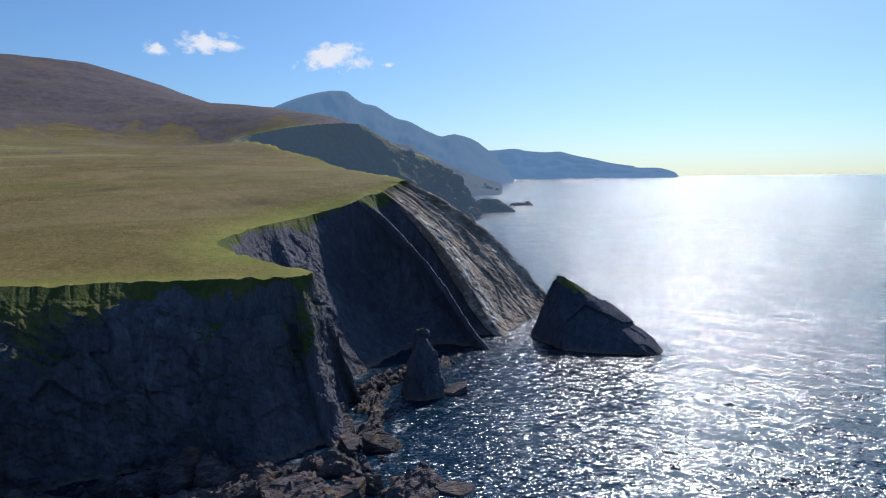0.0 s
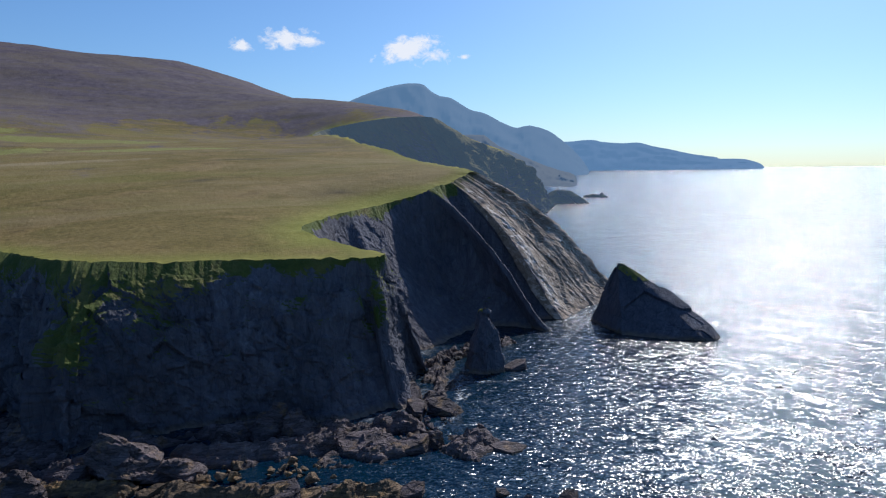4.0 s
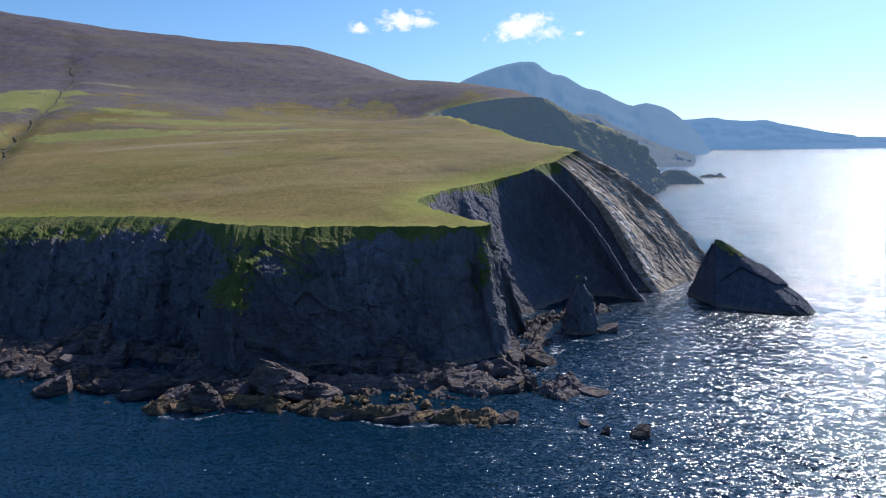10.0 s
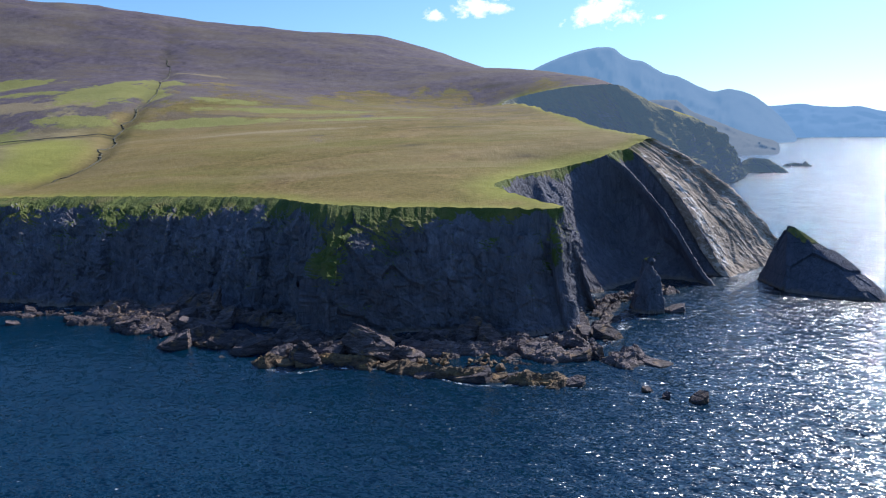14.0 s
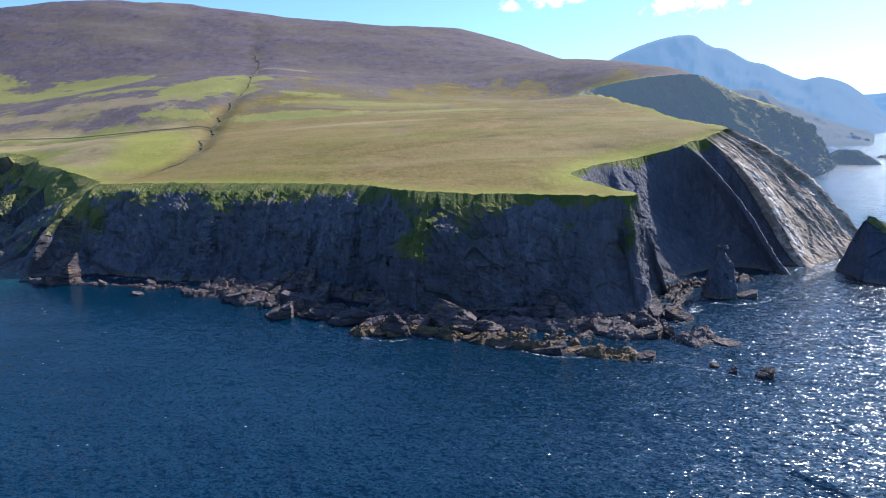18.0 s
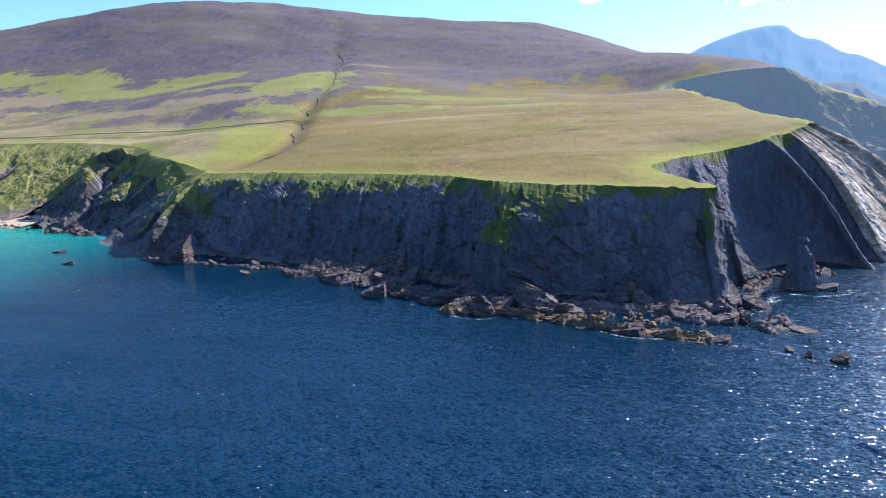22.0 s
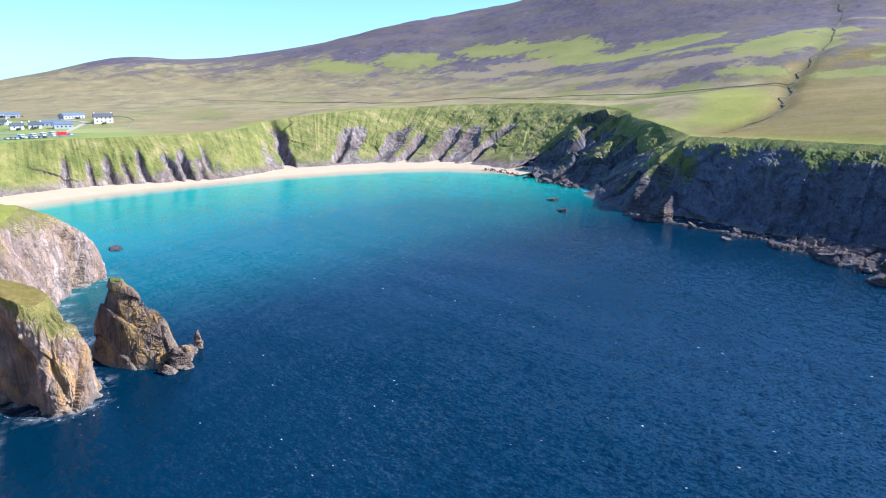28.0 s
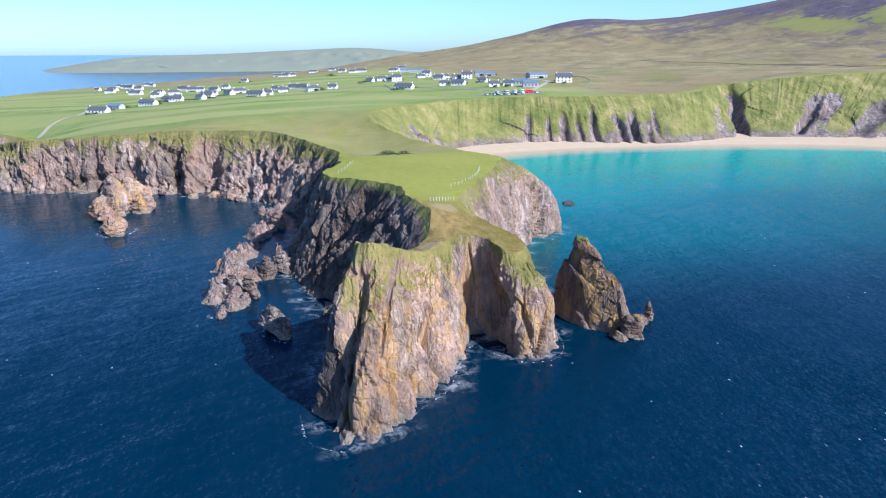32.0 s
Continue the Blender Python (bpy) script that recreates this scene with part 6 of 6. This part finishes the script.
def lane(name, line, width, material, label, lift=0.18):
    p = np.array(line, float)
    n = max(int(np.hypot(*np.diff(p, axis=0).T).sum() / 3.0), 6)
    c = catmull(p, n)
    t = np.gradient(c, axis=0)
    t /= np.hypot(t[:, 0], t[:, 1])[:, None]
    v = []
    for q, k in zip(c, t):
        for s in (-0.5, 0.0, 0.5):
            x, y = q[0] - k[1] * width * s, q[1] + k[0] * width * s
            v.append((x, y, ground_z(x, y) + lift))
    f = [(i * 3 + j, i * 3 + j + 1, (i + 1) * 3 + j + 1, (i + 1) * 3 + j) for i in range(n - 1) for j in range(2)]
    return tagged(mesh_ob(name, v, f, material), label, "road", kind="structure")


lane("road", [(-600, 30), (-620, 36), (-650, 50), (-690, 70), (-720, 82), (-790, 80)], 4.5, GRAVEL, "pale gravel lane from the car park")
lane("road", [(-603, -12), (-599, 5), (-597, 22), (-598, 40)], 9.0, TARMAC, "grey tarmac car park above the beach")
lane("road", [(-600, 30), (-640, 10), (-700, -30), (-760, -90), (-790, -170), (-800, -250), (-860, -330)], 4.0, TARMAC, "narrow road through the village")
lane("road", [(-560, -330), (-640, -345), (-720, -350), (-820, -380)], 3.0, GRAVEL, "pale sandy strip by the fields")


def stream_bed(line, width):
    """A dark overgrown cleft that follows the ground, of uneven width."""
    p = np.array(line, float)
    n = int(np.hypot(*np.diff(p, axis=0).T).sum() / 2.5)
    c = catmull(p, n)
    for i in range(n):
        c[i, 0] += 5.0 * noise.fractal(Vector((i * 0.05, 0, 1.7)), 0.8, 2.1, 4)
        c[i, 1] += 5.0 * noise.fractal(Vector((i * 0.05, 5, 1.7)), 0.8, 2.1, 4)
    t = np.gradient(c, axis=0)
    t /= np.hypot(t[:, 0], t[:, 1])[:, None]
    v = []
    for i, (q, k) in enumerate(zip(c, t)):
        w = width * (0.35 + 1.5 * abs(noise.fractal(Vector((i * 0.13, 2, 8.0)), 0.8, 2.1, 4)))
        for s, lift in ((-0.5, 0.02), (-0.3, 0.55), (0.0, 0.25), (0.3, 0.5), (0.5, 0.02)):
            x, y = q[0] - k[1] * w * s, q[1] + k[0] * w * s
            v.append((x, y, ground_z(x, y) + lift))
    f = [(i * 5 + j, i * 5 + j + 1, (i + 1) * 5 + j + 1, (i + 1) * 5 + j) for i in range(n - 1) for j in range(4)]
    return tagged(mesh_ob("stream", v, f, CLEFT), "dark overgrown stream cleft down the hillside", "stream", kind="structure")


CLEFT = plain("wet_heather_cleft", (0.062, 0.058, 0.036), 0.9, 0.6, 0.5)
stream_bed(STREAM[1:], 2.0)


def field_wall(line, label):
    c = catmull(np.array(line, float), max(int(np.hypot(*np.diff(np.array(line, float), axis=0).T).sum() / 4.0), 6))
    v, f = [], []
    for i, q in enumerate(c):
        z = ground_z(q[0], q[1])
        h = 0.4 + 0.25 * noise.noise(Vector((q[0] * 0.3, q[1] * 0.3, 1)))
        t = c[min(i + 1, len(c) - 1)] - c[max(i - 1, 0)]
        t = t / max(np.hypot(*t), 1e-6)
        for s, zz in ((-0.4, -0.3), (-0.25, h), (0.25, h), (0.4, -0.3)):
            v.append((q[0] - t[1] * s, q[1] + t[0] * s, z + zz))
    for i in range(len(c) - 1):
        f += [(i * 4 + j, i * 4 + j + 1, i * 4 + 4 + j + 1, i * 4 + 4 + j) for j in range(3)]
    return tagged(mesh_ob("field_wall", v, f, DRYSTONE), label, "wall", "field walls")


for line in ([(-640, -80), (-720, -72), (-800, -75)], [(-720, 110), (-700, 60), (-660, 45)], [(-905, -20), (-860, 40), (-790, 60)], [(-880, -150), (-960, -130), (-1040, -120)],
             [(-640, 90), (-720, 125), (-830, 130)], [(-1000, -60), (-1060, 20), (-1150, 60)]):
    field_wall(line, "low drystone wall between green fields")
field_wall([(-262, 512), (-318, 483), (-426, 484), (-545, 472), (-610, 472), (-720, 442), (-900, 382), (-1050, 330)], "long dark earth bank across the hillside")


def fence(line, count, label):
    ob = tagged(new("fence"), label, "fence", "fences on the headland")
    c = catmull(np.array(line, float), count)
    tops = []
    for q in c:
        z = ground_z(q[0], q[1]) or 28.5
        h = random.uniform(1.0, 1.2)
        bm = bmesh.new()
        bmesh.ops.create_cone(bm, cap_ends=True, segments=7, radius1=0.06, radius2=0.05, depth=h + 0.4, matrix=Matrix.Translation((q[0] + random.uniform(-0.1, 0.1), q[1], z + h / 2 - 0.2)))
        part("post", bm, POST, ob)
        tops.append((q[0], q[1], z))
    for lev in (0.45, 0.9):
        bm = bmesh.new()
        for a, b in zip(tops[:-1], tops[1:]):
            p, r = Vector(a) + Vector((0, 0, lev)), Vector(b) + Vector((0, 0, lev))
            bmesh.ops.create_cone(bm, cap_ends=False, segments=4, radius1=0.012, radius2=0.012, depth=(r - p).length, matrix=Matrix.Translation((p + r) / 2) @ (r - p).to_track_quat("Z", "Y").to_matrix().to_4x4())
        part("wire", bm, WIRE, ob, "thin grey wire")
    return ob


POST = plain("bleached_post", (0.50, 0.48, 0.43), 0.9, 0.15, 5.0)
WIRE = plain("galvanised_wire", (0.35, 0.36, 0.37), 0.5, 0.1)
fence([(-221, -104), (-223, -100.5), (-226, -97)], 9, "short post and wire fence across the neck of turf")
fence([(-239, -95.5), (-247, -89), (-256, -84.5), (-264, -82)], 16, "pale post and wire fence along the headland brink")
fence([(-264, -127), (-275, -124), (-283, -122)], 7, "post and wire fence on the headland's far brink")

# ---- shrubs ----
LEAF = plain("dark_leaves", (0.035, 0.060, 0.020), 0.8, 0.4, 2.0)
BARK = plain("bark", (0.10, 0.08, 0.06), 0.9, 0.3, 5.0)


def shrub(x, y, length, depth, height, turn, label):
    z0 = ground_z(x, y)
    ob = tagged(new("shrub"), label, "shrub", "shrubs")
    ob.matrix_basis = Matrix.Translation((x, y, z0)) @ Matrix.Rotation(radians(turn), 4, "Z")
    bm = bmesh.new()
    for _ in range(int(90 * length * depth / 10)):
        px, py = random.gauss(0, length * 0.25), random.gauss(0, depth * 0.25)
        top = height * max(0.15, 1 - (px / length * 2) ** 2 * 0.8 - (py / depth * 2) ** 2 * 0.8)
        c = Vector((px, py, random.uniform(0.1, 1.0) * top))
        a = Vector((random.gauss(0, 1), random.gauss(0, 1), random.gauss(0, 1))).normalized() * random.uniform(0.15, 0.35)
        b = a.cross(Vector((random.gauss(0, 1), random.gauss(0, 1), random.gauss(0, 1)))).normalized() * random.uniform(0.1, 0.25)
        bm.faces.new([bm.verts.new(c + k) for k in (a, b, -a, -b)])
    part("crown", bm, LEAF, ob)
    bm = bmesh.new()
    for _ in range(5):
        px, py = random.gauss(0, length * 0.15), random.gauss(0, depth * 0.15)
        bmesh.ops.create_cone(bm, cap_ends=True, segments=6, radius1=0.08, radius2=0.03, depth=height * 0.8, matrix=Matrix.Translation((px, py, height * 0.3)))
    part("stem", bm, BARK, ob)
    return ob


for row in ((-312, -108, 9, 4, 2.2, 100), (-318, -101, 6, 3, 1.6, 80), (-880, -205, 14, 6, 4, 60), (-905, -178, 16, 6, 4, 70), (-790, -140, 12, 5, 3.5, 60), (-735, -318, 10, 4, 3, 70), (-1150, -130, 16, 6, 4, 70), (-745, -10, 12, 4, 3, 70), (-900, -95, 10, 4, 3, 60)):
    shrub(*row, "dark green wind-clipped shrubs on the turf")


HEDGE = tagged(new("hedge"), "low dark hedge beside a village house", "hedge", "village hedges")
_bm = bmesh.new()
for _ in range(420):
    q = Vector((random.uniform(-6, 6), random.gauss(0, 0.7), 0))
    q.z = random.uniform(0.1, 1.0) * (1.9 + 0.7 * noise.noise(Vector((q.x * 0.6, 0, 3))))
    u1 = Vector((random.gauss(0, 1), random.gauss(0, 1), random.gauss(0, 1))).normalized() * random.uniform(0.2, 0.45)
    u2 = u1.cross(Vector((random.gauss(0, 1), random.gauss(0, 1), random.gauss(0, 1)))).normalized() * random.uniform(0.15, 0.35)
    _bm.faces.new([_bm.verts.new(q + k) for k in (u1, u2, -u1, -u2)])
part("crown", _bm, LEAF, HEDGE)
_bm = bmesh.new()
for k in range(7):
    bmesh.ops.create_cone(_bm, cap_ends=True, segments=5, radius1=0.07, radius2=0.03, depth=1.4, matrix=Matrix.Translation((k * 1.7 - 5.1, 0, 0.6)))
part("stem", _bm, BARK, HEDGE)
_first = True
for kind, x, y, turn in NEAR_HOUSES + FAR_HOUSES[:12] + LANE_HOUSES:
    for off in ((9.0, 0), (-8.5, 75)):
        if random.random() < 0.62:
            a = radians(turn + 90)
            hx, hy = x + math.cos(a) * off[0], y + math.sin(a) * off[0]
            m = Matrix.Translation((hx, hy, ground_z(hx, hy))) @ Matrix.Rotation(radians(turn + off[1]), 4, "Z") @ Matrix.Diagonal((random.uniform(0.7, 1.5), 1, random.uniform(0.7, 1.3), 1))
            if _first:
                HEDGE.matrix_basis, _first = m, False
            else:
                copy_thing(HEDGE, m)


# ---- clouds ----
def cloud_material(seed):
    m = Mat("cloud", 1.0, 0.0)
    n = m.noise(0.010, m.pos(1, 1, 1.5, seed), 9, 0.62, 0.3)
    d = m.math("ADD", m.attr("fade"), m.math("MULTIPLY", m.math("SUBTRACT", n, 0.5), 2.2))
    m.b.inputs["Emission Color"].default_value = (1, 1, 1, 1)
    m.b.inputs["Emission Strength"].default_value = 0.95
    m.put(m.b.inputs["Alpha"], m.ramp(d, (0.30, 0.0), (0.80, 0.95)))
    return m.done((0.0, 0.0, 0.0))


def cloud(az, el, wide, tall, seed):
    d = 4600.0
    c = Vector((-10 + d * math.sin(radians(az)), -40 + d * math.cos(radians(az)), 66 + d * math.tan(radians(el))))
    side = Vector((math.cos(radians(az)), -math.sin(radians(az)), 0))
    w, h = d * math.tan(radians(wide)) / 2, d * math.tan(radians(tall)) / 2
    n, m = 24, 14
    v, fade = [], []
    for y in np.linspace(-1, 1, m):
        for x in np.linspace(-1, 1, n):
            v.append(c + side * float(x * w) + Vector((0, 0, float(y * h))))
            fade.append(max(-1.0, 1.0 - 1.5 * math.hypot(x, y * (1.0 if y > 0 else 1.25))))
    ob = mesh_ob("backdrop_cloud", v, [(j * n + i, j * n + i + 1, (j + 1) * n + i + 1, (j + 1) * n + i) for j in range(m - 1) for i in range(n - 1)], cloud_material(seed))
    layer(ob, "fade", fade)
    ob.visible_shadow = False
    return tagged(ob, "small bright white cloud over the mountain", "cloud", kind="structure")


cloud(15.0, 9.5, 12.5, 5.6, 0.3)
cloud(5.4, 10.3, 10.0, 4.2, 1.1)
cloud(1.5, 9.7, 5.0, 2.4, 2.0)
cloud(19.2, 9.05, 2.4, 1.2, 2.9)
